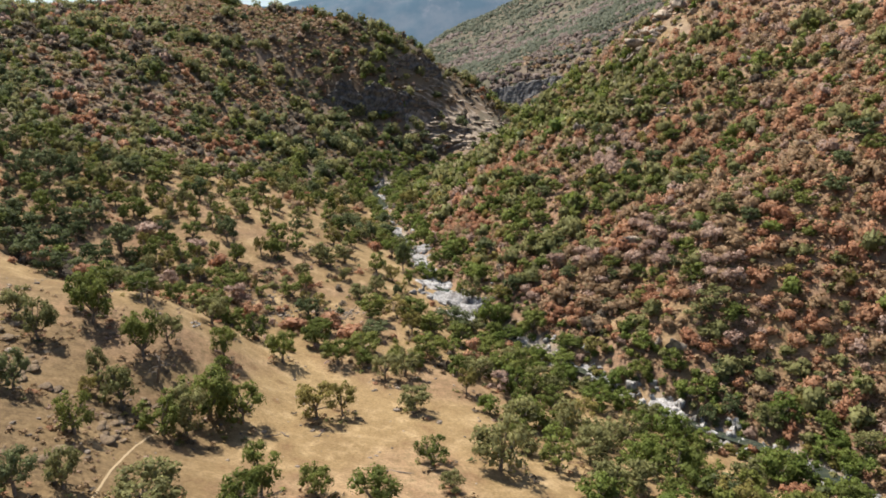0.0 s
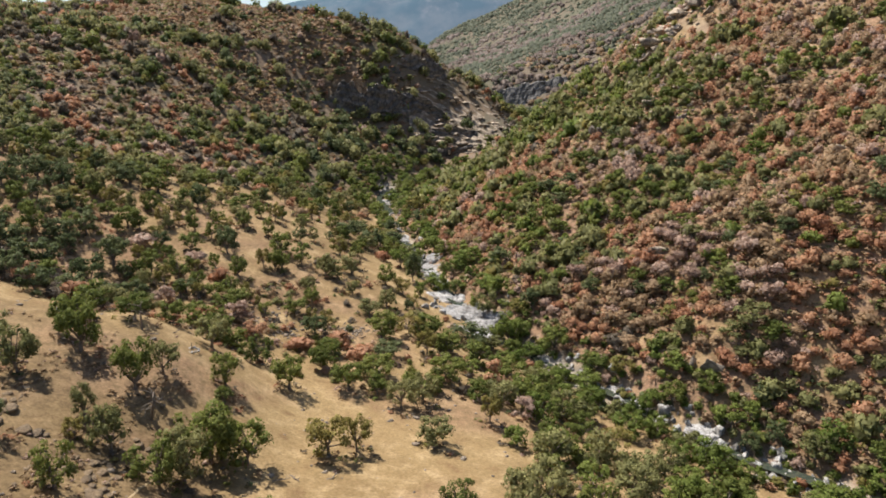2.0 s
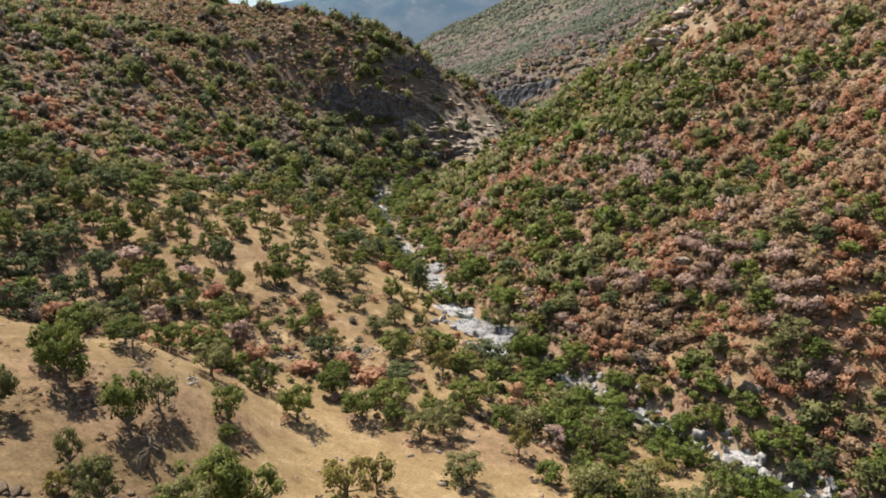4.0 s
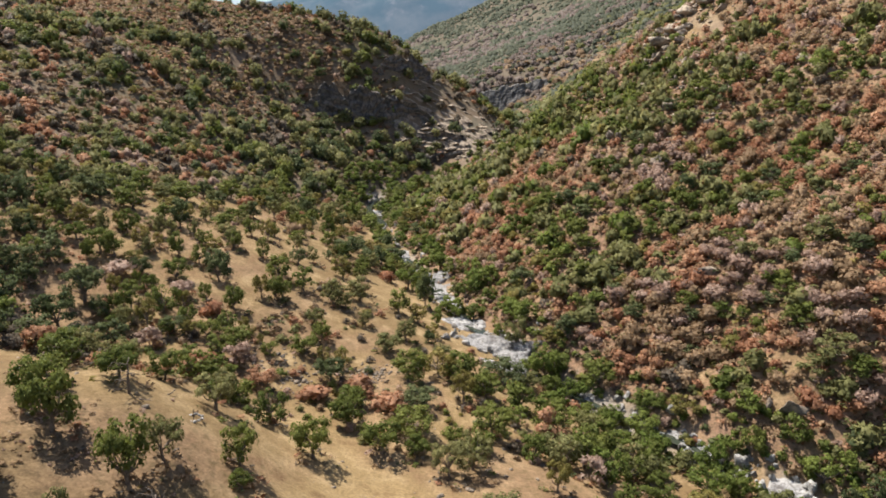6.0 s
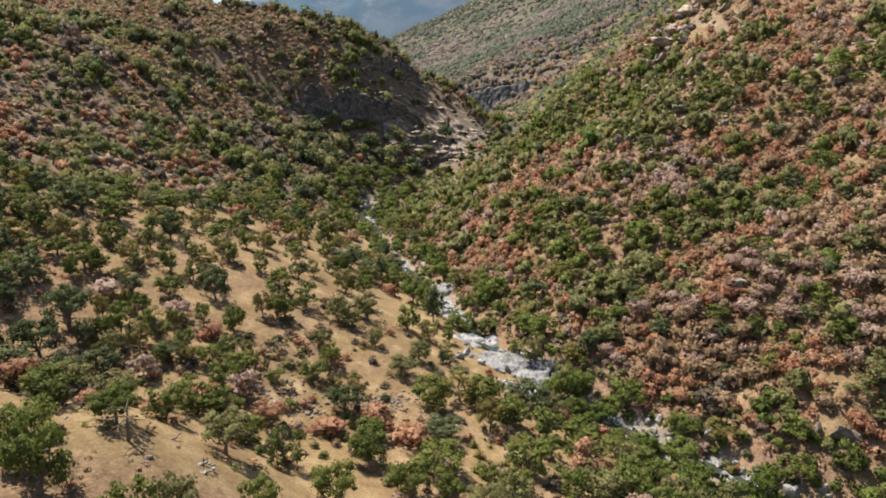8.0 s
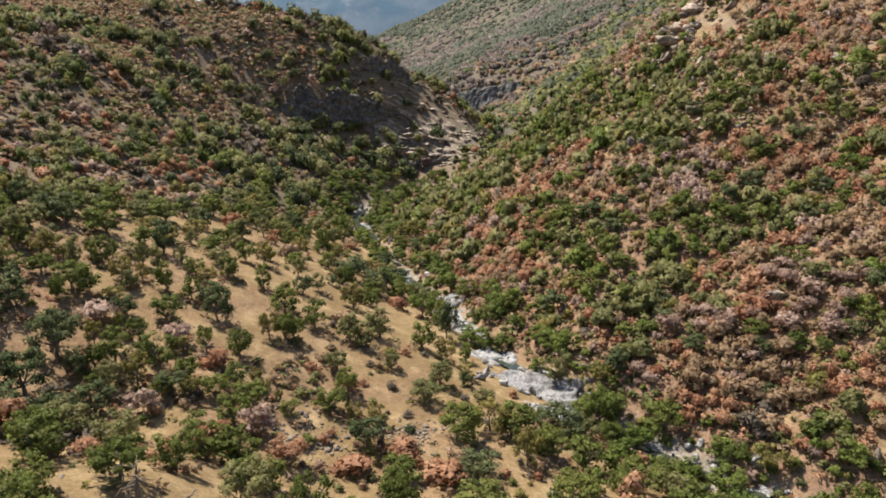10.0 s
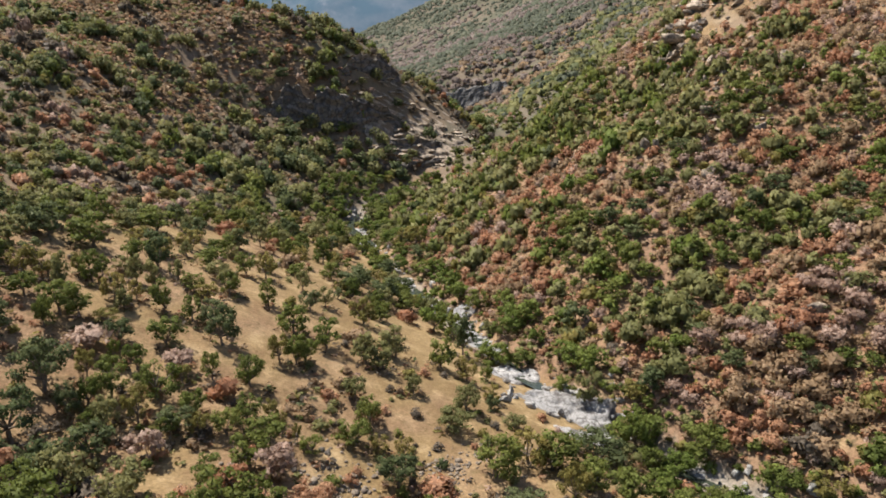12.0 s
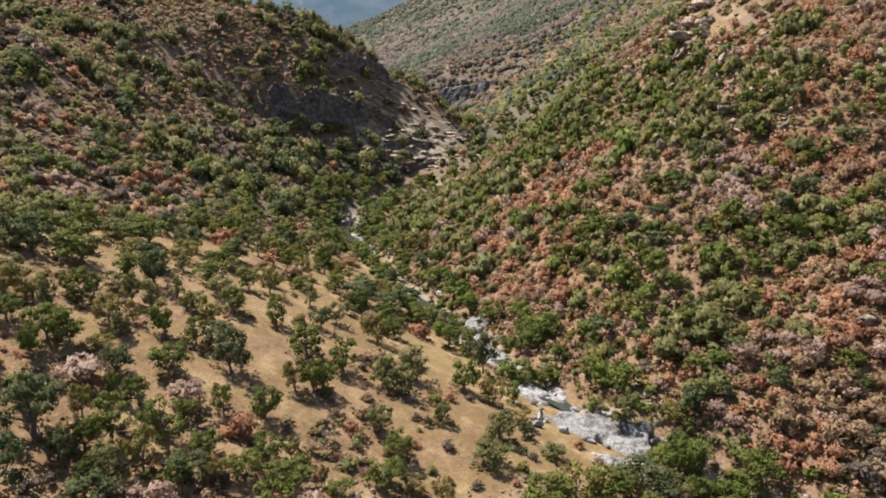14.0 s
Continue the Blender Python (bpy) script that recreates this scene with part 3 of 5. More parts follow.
# ---- trees that stand apart: x, y, crown width, height, leaf ----
MEADOW_TREES = [
    (-71.9, 112.7, 5.6, 6.6, "g"), (-65.2, 106.8, 6.3, 9.1, "g"), (-61.1, 116.2, 7.2, 11.4, "o"), (-65.2, 121, 5.8, 7.5, "o"), (-50.5, 111, 6.8, 10.2, "o"),
    (-47.9, 115.5, 5.4, 7.5, "g"), (-40.6, 122.2, 5, 7.4, "o"), (-37.6, 103.3, 9.3, 10.6, "o"), (-41.4, 94.4, 7.4, 8.5, "o"), (-53.7, 101.7, 3.5, 5.9, "g"),
    (-48.4, 97.2, 5.7, 8.8, "g"), (-52.6, 96.6, 3.4, 4.1, "y"), (-48.2, 83.6, 5.3, 7.6, "o"), (-59.6, 90, 5.6, 8, "d"), (-42.8, 70.8, 4.5, 6.5, "g"),
    (-45.9, 67, 5.6, 6.8, "d"),
]
MEADOW_LOW_TREES = [
    (-34.3, 71.9, 9, 6.5, "g"), (-23.7, 81.1, 6.4, 8.7, "o"), (-24.7, 76.5, 6.2, 6.6, "o"), (-17, 84, 5.3, 5.5, "o"),
    (-8.9, 81.8, 7.6, 6.9, "o"), (-22.1, 113.1, 8.3, 9, "y"), (-18.2, 116.6, 5.3, 8, "y"), (-5.3, 123, 6.9, 6.2, "g"), (-1.7, 100.3, 6.2, 5.9, "o"),
    (1.6, 91.3, 4.5, 4.7, "g"), (9.3, 102.5, 10.1, 12, "g"), (-33, 135, 6.8, 8.6, "o"), (-22.8, 141.2, 7, 7.5, "o"), (-16.9, 141.2, 5, 4.8, "o"),
    (-12.1, 136.5, 6, 7.2, "g"), (-8.2, 138.8, 7.3, 7.9, "g"), (-40.8, 143.1, 6.4, 7.6, "o"), (26.1, 111.8, 8.5, 8.1, "g"), (-39.5, 117.7, 3.2, 3.5, "o"),
    (4.8, 134.2, 4.8, 7.7, "y"), (-33, 105, 8.6, 9.6, "o"), (-38.8, 97, 7, 9.6, "g"),
]
BENCH_FRONT_TREES = [
    (-82.1, 162.8, 8.5, 8.1, "d"), (-64.1, 166.8, 3.5, 3.7, "o"), (-74.1, 167.6, 3.6, 3.4, "o"), (-60.5, 167.7, 3.5, 3.7, "y"), (-72.4, 167.9, 4.4, 4.9, "g"),
    (-51.7, 168.4, 6.3, 4.1, "o"), (-45.3, 168.4, 3.6, 3, "o"), (-63.3, 168.6, 5.9, 3.7, "d"), (-56.9, 169, 4.7, 3.7, "o"), (-68.9, 169.9, 4, 5.3, "y"),
    (-47.4, 170.3, 1.6, 3.4, "y"), (-77.9, 170.4, 3.7, 4.3, "d"), (-31.7, 171.1, 3.3, 4, "y"), (-35.5, 172.1, 3.3, 3.2, "y"), (-76, 172.4, 3.3, 3.9, "o"),
    (-61.8, 172.6, 4, 4.2, "o"), (-54.7, 172.7, 5, 4.2, "o"), (-39.3, 173.1, 5.8, 4, "o"), (-81.8, 173.3, 8.4, 8, "d"), (-50, 173.3, 2.4, 2.7, "y"),
    (-73.5, 174.3, 5.8, 5.9, "o"), (-51.5, 174.6, 2.9, 3.5, "y"), (-67.5, 175.4, 7.1, 5.9, "o"), (-44.2, 176.9, 2, 1.5, "b"), (-46.6, 177.2, 2, 1.5, "b"),
]
BENCH_LOW_TREES = [
    (-77.4, 177.3, 3.4, 4.9, "y"), (-58.4, 177.5, 4.9, 4.4, "r"), (-64.6, 179.5, 3.4, 3.3, "y"), (-36.6, 179.8, 4.8, 4.6, "o"), (-46.1, 179.8, 1.7, 1.6, "b"),
    (-85.8, 180.6, 4, 2.5, "g"), (-71.5, 181.2, 4.2, 4.6, "o"), (-48.7, 181.5, 1.7, 1.2, "b"), (-74.8, 182, 2.2, 3.8, "o"), (-55, 182.1, 4.8, 5.4, "o"),
    (-60.8, 182.2, 3.5, 5, "o"), (-65.9, 183.2, 5.1, 4, "p"), (-78.8, 183.7, 6.7, 4.3, "p"), (-47.3, 184.8, 2, 1.5, "b"), (-42.9, 184.9, 3.3, 2.4, "r"),
    (-85.7, 185.7, 3.2, 5.2, "o"), (-38.6, 186.3, 4.4, 4.4, "g"), (-75.2, 186.9, 4.6, 3.9, "d"), (-45.1, 187.9, 2, 1.9, "b"), (-68.7, 189.1, 6, 4.8, "o"),
    (-41.1, 189.3, 2.2, 2.3, "b"), (-84.6, 189.7, 6.6, 5.8, "o"), (-82, 190.5, 4.2, 4, "o"), (-78.1, 191.2, 4.7, 2.7, "y"), (-30.5, 191.4, 1.9, 1.7, "b"),
]
BENCH_MID_TREES = [
    (-28, 191.8, 3.5, 3.7, "g"), (-51.2, 192.2, 4, 5.8, "y"), (-90.8, 192.7, 4.9, 4.2, "o"), (-60.6, 192.9, 6.1, 6.7, "d"), (-48.5, 193.1, 4.8, 5.4, "o"),
    (-46.7, 194, 4.8, 5.5, "o"), (-39.8, 194.9, 2, 1.9, "b"), (-76.8, 196.1, 3.4, 4.2, "g"), (-78.9, 198, 4.5, 5.2, "y"), (-66.4, 198.4, 3.9, 4.7, "o"),
    (-87, 198.6, 3.5, 5.7, "g"), (-63, 198.7, 5.4, 4.7, "d"), (-28.1, 198.7, 3.6, 2.4, "y"), (-71.2, 199.2, 4, 5.2, "o"), (-33.1, 199.2, 5.3, 5, "g"),
    (-93.7, 199.8, 4.6, 5.4, "y"), (-36, 199.9, 5.6, 5.6, "g"), (-76, 200.8, 3, 3.4, "y"), (-90.5, 202, 5.2, 4.4, "y"), (-43.2, 202.5, 6.1, 5.8, "o"),
    (-84, 203.7, 4.2, 5.4, "o"), (-49.5, 204.7, 6.4, 5.4, "o"), (-86.6, 205.4, 3.2, 4.5, "y"), (-74.3, 205.6, 3.1, 5.9, "g"), (-83, 206.2, 3.2, 4.5, "o"),
]
BENCH_HIGH_TREES = [
    (-77.4, 207.3, 3.7, 5, "g"), (-65.5, 208.5, 5.3, 3.5, "y"), (-37.2, 209.2, 6.5, 4.1, "n"), (-68.1, 210.5, 4.3, 4.1, "o"), (-81.1, 211, 3.3, 3.1, "g"),
    (-71.7, 213.6, 3.3, 4.7, "g"), (-54.7, 213.8, 3.7, 5.2, "o"), (-62, 214.1, 4.2, 4.4, "o"), (-30.1, 215, 5.1, 4.3, "n"), (-62.2, 215.1, 3.9, 4.7, "g"),
    (-75.9, 217.3, 5.1, 6.4, "d"), (-80.3, 217.6, 5.7, 4.3, "o"), (-50.7, 219, 2.8, 2.4, "y"), (-100.1, 219.2, 5.9, 5.6, "d"), (-96.1, 219.4, 8.2, 6.1, "d"),
    (-88.5, 220.3, 9.3, 6.1, "o"), (-43.6, 224.3, 3.6, 4.5, "g"), (-67.8, 226.6, 7.2, 4, "o"), (-60.5, 228.9, 4.8, 5.5, "o"), (-93.1, 230.1, 5, 4.1, "o"),
    (-48.6, 230.2, 3.1, 4.7, "g"), (-56.7, 230.9, 5.1, 5.8, "y"), (-31.2, 231.1, 5.7, 4.5, "o"), (-82.8, 231.2, 5.6, 3.5, "y"), (-36.4, 231.3, 5, 5.3, "n"),
]
BENCH_BACK_TREES = [
    (-73.8, 237.6, 6.4, 4.3, "y"), (-18, 237.7, 6.7, 6.3, "f"), (-86.7, 239, 5.2, 3.7, "g"), (-24.2, 241.5, 5.7, 3.9, "r"), (-82.2, 243.9, 9.4, 5.1, "o"),
    (-50.7, 244.8, 6, 3.2, "o"), (-52.8, 251.1, 6.9, 5.3, "n"), (-66.2, 251.4, 5.5, 4.6, "g"), (-64.8, 252.5, 5.3, 5, "d"), (-22.6, 252.7, 7.9, 5.5, "o"),
    (-37, 254.1, 8.8, 5.4, "d"), (-28.7, 255.4, 8.4, 5.8, "d"), (-42.5, 256.1, 5.7, 4.4, "o"), (-69.6, 264.6, 7.4, 4.9, "r"), (-61.2, 266.8, 4.5, 5.4, "g"),
    (-45, 275.6, 6, 7.2, "o"), (-37.7, 284.7, 3.3, 3.5, "o"), (-55.3, 293.7, 6.5, 6.5, "d"), (-35.9, 304.1, 6.4, 5.5, "n"), (-48.6, 311.3, 8.4, 6.2, "g"),
    (-41.1, 323.9, 6.9, 7.5, "o"),
]
CREEK_BANK_TREES = [
    (-13.2, 223.2, 5.6, 8.8, "d"), (-15.4, 206.4, 5, 5.3, "y"), (-6.6, 226.6, 6.4, 4.3, "f"), (-10.5, 209.8, 3.5, 4.4, "f"), (-3.9, 222.2, 5, 6, "f"),
    (0.1, 220.9, 7.5, 4.2, "o"), (-18.5, 189.4, 5.4, 5.1, "g"), (-22.2, 180.2, 6.8, 4.3, "g"), (-12.1, 198.1, 3.7, 3.5, "y"), (-13.1, 192.8, 3.1, 2.9, "d"),
    (-10.4, 186.8, 4.5, 2.6, "g"), (5.6, 208.2, 4.1, 3.9, "f"), (8.8, 200.4, 6.3, 8.2, "g"), (13.4, 188.5, 7.7, 8.9, "f"), (11, 190.1, 5.5, 5.2, "f"),
    (8.5, 181.8, 6.2, 4, "g"), (-14.5, 245.2, 6.3, 6, "o"), (-13.1, 235.2, 5.3, 6.1, "o"), (14.3, 182.9, 5.9, 5.1, "o"),
]
CREEK_LOW_TREES = [
    (16.7, 190.4, 9.4, 5.4, "o"), (19, 181.8, 7, 4.2, "f"), (25, 182.7, 8, 6, "o"), (10.8, 162.4, 9, 6, "o"), (17.6, 162.9, 7.4, 5.4, "g"), (22.8, 160.6, 6.1, 3.8, "f"),
    (30, 167.5, 8.4, 4.9, "f"), (32.6, 172.6, 8, 4.5, "o"), (38.9, 168, 7.5, 4, "y"), (39.6, 155.6, 5.9, 5.4, "f"), (46.9, 155, 5.8, 5.5, "o"), (29.2, 158.9, 7.3, 4.8, "f"),
    (34.9, 146, 7.9, 5.2, "f"), (28, 134, 9, 5, "y"), (41.1, 147.7, 5.7, 4, "f"), (37.3, 130.4, 7.2, 6, "g"), (40.4, 127, 6.1, 4, "f"), (23.3, 139.9, 6.5, 4.7, "o"),
    (58, 141, 5, 4.4, "d"), (54.8, 132.2, 6.3, 4.1, "f"), (25, 171.5, 5.5, 4, "f"), (44, 157.5, 4.1, 3.5, "f"),
]
CREEK_MID_TREES = [
    (-25.1, 290.5, 8, 5.2, "d"), (-27, 298, 7, 4.6, "f"), (-28.3, 305, 6, 4.4, "o"), (-26.6, 261, 8, 4.6, "o"), (-22.8, 273, 8, 4.6, "d"), (-22.3, 255, 6, 4, "y"), (-18.7, 262, 5, 3.4, "o"),
    (-11.9, 261.2, 4, 3.2, "f"), (-7, 263, 7.5, 5, "f"), (-3.5, 254.5, 7, 5.4, "o"), (2.5, 248.8, 7, 5, "f"), (-35, 267, 8, 4.6, "d"), (-20.5, 297, 5, 4, "f"), (-19, 308, 5, 4, "o"),
]
GULLY_TREES = [
    (-59.1, 132, 6.5, 6.5, "o"), (-56.2, 141.1, 5.6, 6.1, "o"), (-47.3, 136.2, 7.6, 8.2, "g"), (-45, 157, 6.3, 5.1, "r"), (-29.3, 150.6, 7, 7.6, "o"),
    (-17.8, 147.9, 9.4, 6.4, "o"), (-33.3, 164.5, 6.6, 6.5, "d"), (-18.3, 167.6, 8.4, 7.9, "o"), (-7.7, 162.6, 5.5, 8.3, "y"), (2.8, 180.8, 11.3, 6.8, "d"),
    (-3.3, 151.1, 8.2, 7.8, "o"), (-10.3, 145.6, 4.4, 4.8, "o"), (-35.7, 158, 7.4, 3.4, "r"), (-27.9, 163.4, 6.6, 3.5, "r"), (-21.6, 157.5, 7.4, 4, "r"),
    (-16.4, 158.3, 7.4, 5.2, "d"), (-73.9, 145.9, 6.1, 6.6, "o"), (-65.5, 126.9, 5.1, 5.5, "o"),
]

TREE_LABEL = {
    "o": "green blue-oak tree with forked trunk on dry grass", "g": "grey-green oak tree with spreading crown on dry grass",
    "d": "dark green oak with dense rounded crown", "y": "yellowing oak with thin open crown on dry grass",
    "r": "rust-brown dry tree with withered leaves", "p": "pinkish grey leafless shrub on dry grass",
    "f": "bright green streamside tree beside the creek", "b": "small dark grey shrub on bare dry grass",
    "n": "brown dry shrub among chaparral",
}
OAKS = [oak_shape(s, 1950, 0.245, 34, open_crown=s % 3 == 0) for s in range(9)]
PLAIN_OAKS = [oak_shape(20 + s, 760, 0.38, 26, open_crown=s % 3 == 0) for s in range(9)]
SHRUBS = [shrub_shape(s) for s in range(8)]
BARE = [bare_shape(s) for s in range(4)]
MESHES = {}


def shared(kind, i, shape, mat):
    """One mesh a shape and material, shared by all its copies."""
    if (kind, i, mat.name) not in MESHES:
        MESHES[kind, i, mat.name] = mesh_of(kind, *shape, [mat])
    return MESHES[kind, i, mat.name]


def tree(rng, x, y, wide, high, leaf, ground, group, fine=False):
    i = int(rng.integers(len(OAKS)))
    if leaf == "y":
        i = i // 3 * 3
    foliage, limbs = OAKS[i] if fine else PLAIN_OAKS[i]
    i += 0 if fine else 20
    name = "streamside_tree" if leaf == "f" else "live_oak" if leaf in "gd" else "oak_tree"
    ob = tagged(new(name), TREE_LABEL[leaf], "tree", group)
    ob.matrix_basis = pose(x, y, ground - 0.1, 0, 0, rng.uniform(0, 360)) @ Matrix.Diagonal((wide / 8, wide / 8, high / 8, 1))
    part("trunk", shared("trunk", i, limbs, BARK), ob)
    part("crown", shared("crown", i, foliage, LEAF[leaf]), ob)
    return ob


def shrub(rng, x, y, wide, high, leaf, ground, group):
    shapes, kind = (BARE, "bare_shrub") if leaf in "p" else (SHRUBS, "shrub")
    i = int(rng.integers(len(shapes)))
    mat = LEAF["n" if leaf == "b" else leaf]
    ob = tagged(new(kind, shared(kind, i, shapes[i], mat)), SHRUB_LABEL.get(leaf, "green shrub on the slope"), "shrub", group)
    ob.matrix_basis = pose(x, y, ground - 0.1, 0, 0, rng.uniform(0, 360)) @ Matrix.Diagonal((wide / 3, wide / 3, high / 2.6, 1))
    return ob


SHRUB_LABEL = {
    "o": "green rounded shrub on the reddish slope", "g": "olive grey-green shrub on the reddish slope", "d": "dark green dense shrub on the slope",
    "f": "bright green shrub beside the creek", "y": "yellow-green shrub on the slope", "r": "rust-red dry shrub on the slope",
    "p": "pinkish grey leafless shrub on the slope", "n": "brown dry shrub on the slope", "b": "small dark brown shrub on bare dry grass",
}
rng = np.random.default_rng(7)
TAKEN = []                                        # x, y, radius of what stands already
for rows, group in ((MEADOW_TREES + MEADOW_LOW_TREES, "oaks on the meadow"), (BENCH_FRONT_TREES + BENCH_LOW_TREES + BENCH_MID_TREES + BENCH_HIGH_TREES + BENCH_BACK_TREES, "oaks on the bench"), (GULLY_TREES, "trees in the gully"), (CREEK_BANK_TREES + CREEK_MID_TREES + CREEK_LOW_TREES, "trees along the creek")):
    for x, y, wide, high, leaf in rows:
        g = float(land(x, y)[0])
        if leaf in "pbn" or high < 2.6 or (leaf == "r" and high < 5):
            shrub(rng, x, y, wide, high, leaf, g, "shrubs on the grass")
        else:
            grown = (1.12, 1.42) if "bench" in group or "creek" in group else (1.08, 1.12)
            tree(rng, x, y, wide * grown[0], high * grown[1], leaf, g, group, y < 195)
        TAKEN.append((x, y, wide * 0.5))


def free(x, y, r, own=0.45):
    """Which places keep clear of the trees that stand already."""
    t = np.array(TAKEN)
    d = np.hypot(x[:, None] - t[None, :, 0], y[:, None] - t[None, :, 1])
    return (d > t[None, :, 2] + own * np.asarray(r)[:, None]).all(1)


FOOT_X, FOOT_Y = [-250, -131, -124, -104, -92, -78, -70, -51, -39], [190, 211, 215, 222, 236, 255, 298, 338, 356]      # foot of the hill
RIM_X, RIM_Y = [-120, -89, -64, -54, -44, -37, -17, 2, 10, 17, 20], [150, 146, 133, 134, 138, 143, 143, 136, 121, 104, 80]   # far rim of the meadow
far_trees = []


def plant_trees(x, y, wide, leafs, group, most, tall=(0.8, 1.08)):
    """Trees at the free places, the nearest as things, the rest gathered for the woods."""
    made = 0
    ok = free(x, y, wide, 0.36)
    x, y, wide, leafs = x[ok], y[ok], wide[ok], leafs[ok]
    g = land(x, y)
    for k in np.argsort(y):
        if TAKEN and made and min(math.hypot(x[k] - a, y[k] - b) - 0.55 * c for a, b, c in TAKEN[-60:]) < 0.5:
            continue
        if leafs[k] in "prn" and wide[k] < 5.5 and y[k] < 255:
            shrub(rng, x[k], y[k], wide[k] * 0.75, wide[k] * 0.6, leafs[k], float(g[k]), "shrubs on the grass")
        elif made < most and leafs[k] not in "prn":
            tree(rng, x[k], y[k], wide[k], wide[k] * rng.uniform(*tall), leafs[k], float(g[k]), group)
            made += 1
        else:
            far_trees.append((x[k], y[k], g[k], wide[k], leafs[k]))
        TAKEN.append((x[k], y[k], wide[k] * 0.5))


def on_slab(x, y):
    """Over the bare bedrock beside the creek."""
    u, v = (x - 3) * 0.891 - (y - 200) * 0.454, (x - 3) * 0.454 + (y - 200) * 0.891
    return ((u / 13.5) ** 2 + (v / 7.0) ** 2 < 1) | (((x + 3) / 7.5) ** 2 + ((y - 216) / 7) ** 2 < 1) | (((x + 7) / 5) ** 2 + ((y - 206) / 5) ** 2 < 1) | (((x - 4) / 9) ** 2 + ((y - 188) / 5) ** 2 < 1)


# trees along the creek
x, y = sow(rng, -70, 135, 60, 430, 4.6)
d = creek_side(x, y)
keep = (d > -13 - 4 * field(x, y, 30, 51)) & (d < 11 + 4 * field(x, y, 30, 52)) & (np.abs(d) > np.where(y < 140, 3.0, np.where(y < 156, 4.4, np.where(y < 188, 2.4, np.where(y < 228, 6.0, 4.0))))) & (rng.uniform(0, 1, x.size) < 0.85)
slab = on_slab(x, y)
keep &= ~slab & ~((y > 180) & (y < 262) & (d < -8)) & ~((y >= 262) & (y < 330) & (d < -9))
x, y = x[keep], y[keep]
plant_trees(x, y, rng.uniform(5.0, 8.8, x.size), rng.choice(list("fodgy"), x.size, p=[0.48, 0.27, 0.05, 0.12, 0.08]), "trees along the creek", 190)

# shrubs crowding the creek's banks
x, y = sow(rng, -60, 110, 90, 420, 2.3)
d = creek_side(x, y)
keep = (np.abs(d) > 3 - 0.9 * (field(x, y, 8, 57, 2) > 0.1) - 1.6 * (y < 188) + 1.4 * ((y > 138) & (y < 152)) - 1.4 * ((y > 262) & (y < 280)) - 1.4 * ((y > 292) & (y < 322))) & (d < 10) & (d > -9) & (rng.uniform(0, 1, x.size) < 0.75) & ~on_slab(x, y)
bank = (x[keep], y[keep])

# the wooded gully behind the meadow, and the woods down to the creek
x, y = sow(rng, -115, 75, 72, 182, 4.9)
d = creek_side(x, y)
keep = (y > np.interp(x, RIM_X, RIM_Y) + 2) & ((x > 18) | (y > 100)) & (y < 170 + 6 * field(x, y, 25, 54) + 0.35 * (x + 20).clip(0, 40)) & (d < -6) & (rng.uniform(0, 1, x.size) < 0.80)
x, y = x[keep], y[keep]
plant_trees(x, y, rng.uniform(5.2, 9.0, x.size), np.where((x < -70) & (rng.uniform(0, 1, x.size) < 0.7), "d", rng.choice(list("ogdfyrp"), x.size, p=[0.46, 0.19, 0.06, 0.13, 0.07, 0.06, 0.03])), "trees in the gully", 170)

# oaks scattered over the bench, thickening towards the foot of the hill
x, y = sow(rng, -190, -10, 150, 362, 4.6)
d = creek_side(x, y)
foot = np.interp(x, FOOT_X, FOOT_Y)
dense = 0.68 + 0.5 * smooth(-42, -14, y - foot) + 0.35 * field(x, y, 28, 53, 2) + 0.55 * smooth(-48, -75, x) + 0.3 * smooth(198, 172, y)
keep = (d < -12) & (rng.uniform(0, 1, x.size) < dense) & (y > 166) & (y < foot + 8)
keep &= ~((x > -47 - 0.41 * (y - 82)) & (y < 292 - 0.75 * (x + 95).clip(0, 60)) & (rng.uniform(0, 1, x.size) < np.where(y < 200, 1.0, np.where(y > 228, 0.45, np.where(x > -58, 0.92, 0.6)))))        # the open bench is planted tree by tree
x, y = x[keep], y[keep]
# dark leaf commoner at left front: dark trees, and shade put into colour
plant_trees(x, y, rng.uniform(4.0, 7.0, x.size), np.where((x < -60) & (y < 208) & (rng.uniform(0, 1, x.size) < 0.4), "d", rng.choice(list("ogdyrpn"), x.size, p=[0.42, 0.17, 0.12, 0.17, 0.05, 0.03, 0.04])), "oaks on the bench", 260, (1.0, 1.35))

# ---- chaparral and woods that nobody could count ----
IDX = {s: i for i, s in enumerate(SPECIES)}
ORDER = "ogdfyrpnk"                                # columns of the weights below
COLUMN = np.array([IDX[s] for s in ORDER])
SMALL_OAKS = [join([oak_shape(100 + s, count=330, size=0.58, lobes=9)[0], oak_shape(100 + s, count=1, lobes=3)[1]]) for s in range(5)]
MID = [shrub_shape(50 + s, count=100, size=0.40, lobes=4, core=1, fill=0.72) for s in range(8)]
MID_BARE = [shrub_shape(70 + s, count=120, size=0.30, lobes=4, core=1, fill=0.66) for s in range(4)]
LEAFY = [shrub_shape(60 + s, count=150, size=0.32, lobes=6, core=1, fill=0.62) for s in range(6)]
LOW = [shrub_shape(80 + s, count=42, size=0.58, lobes=2, core=1, fill=0.75) for s in range(8)]
COVER = [shrub_shape(95 + s, count=24, size=0.66, lobes=3, core=0) for s in range(6)]


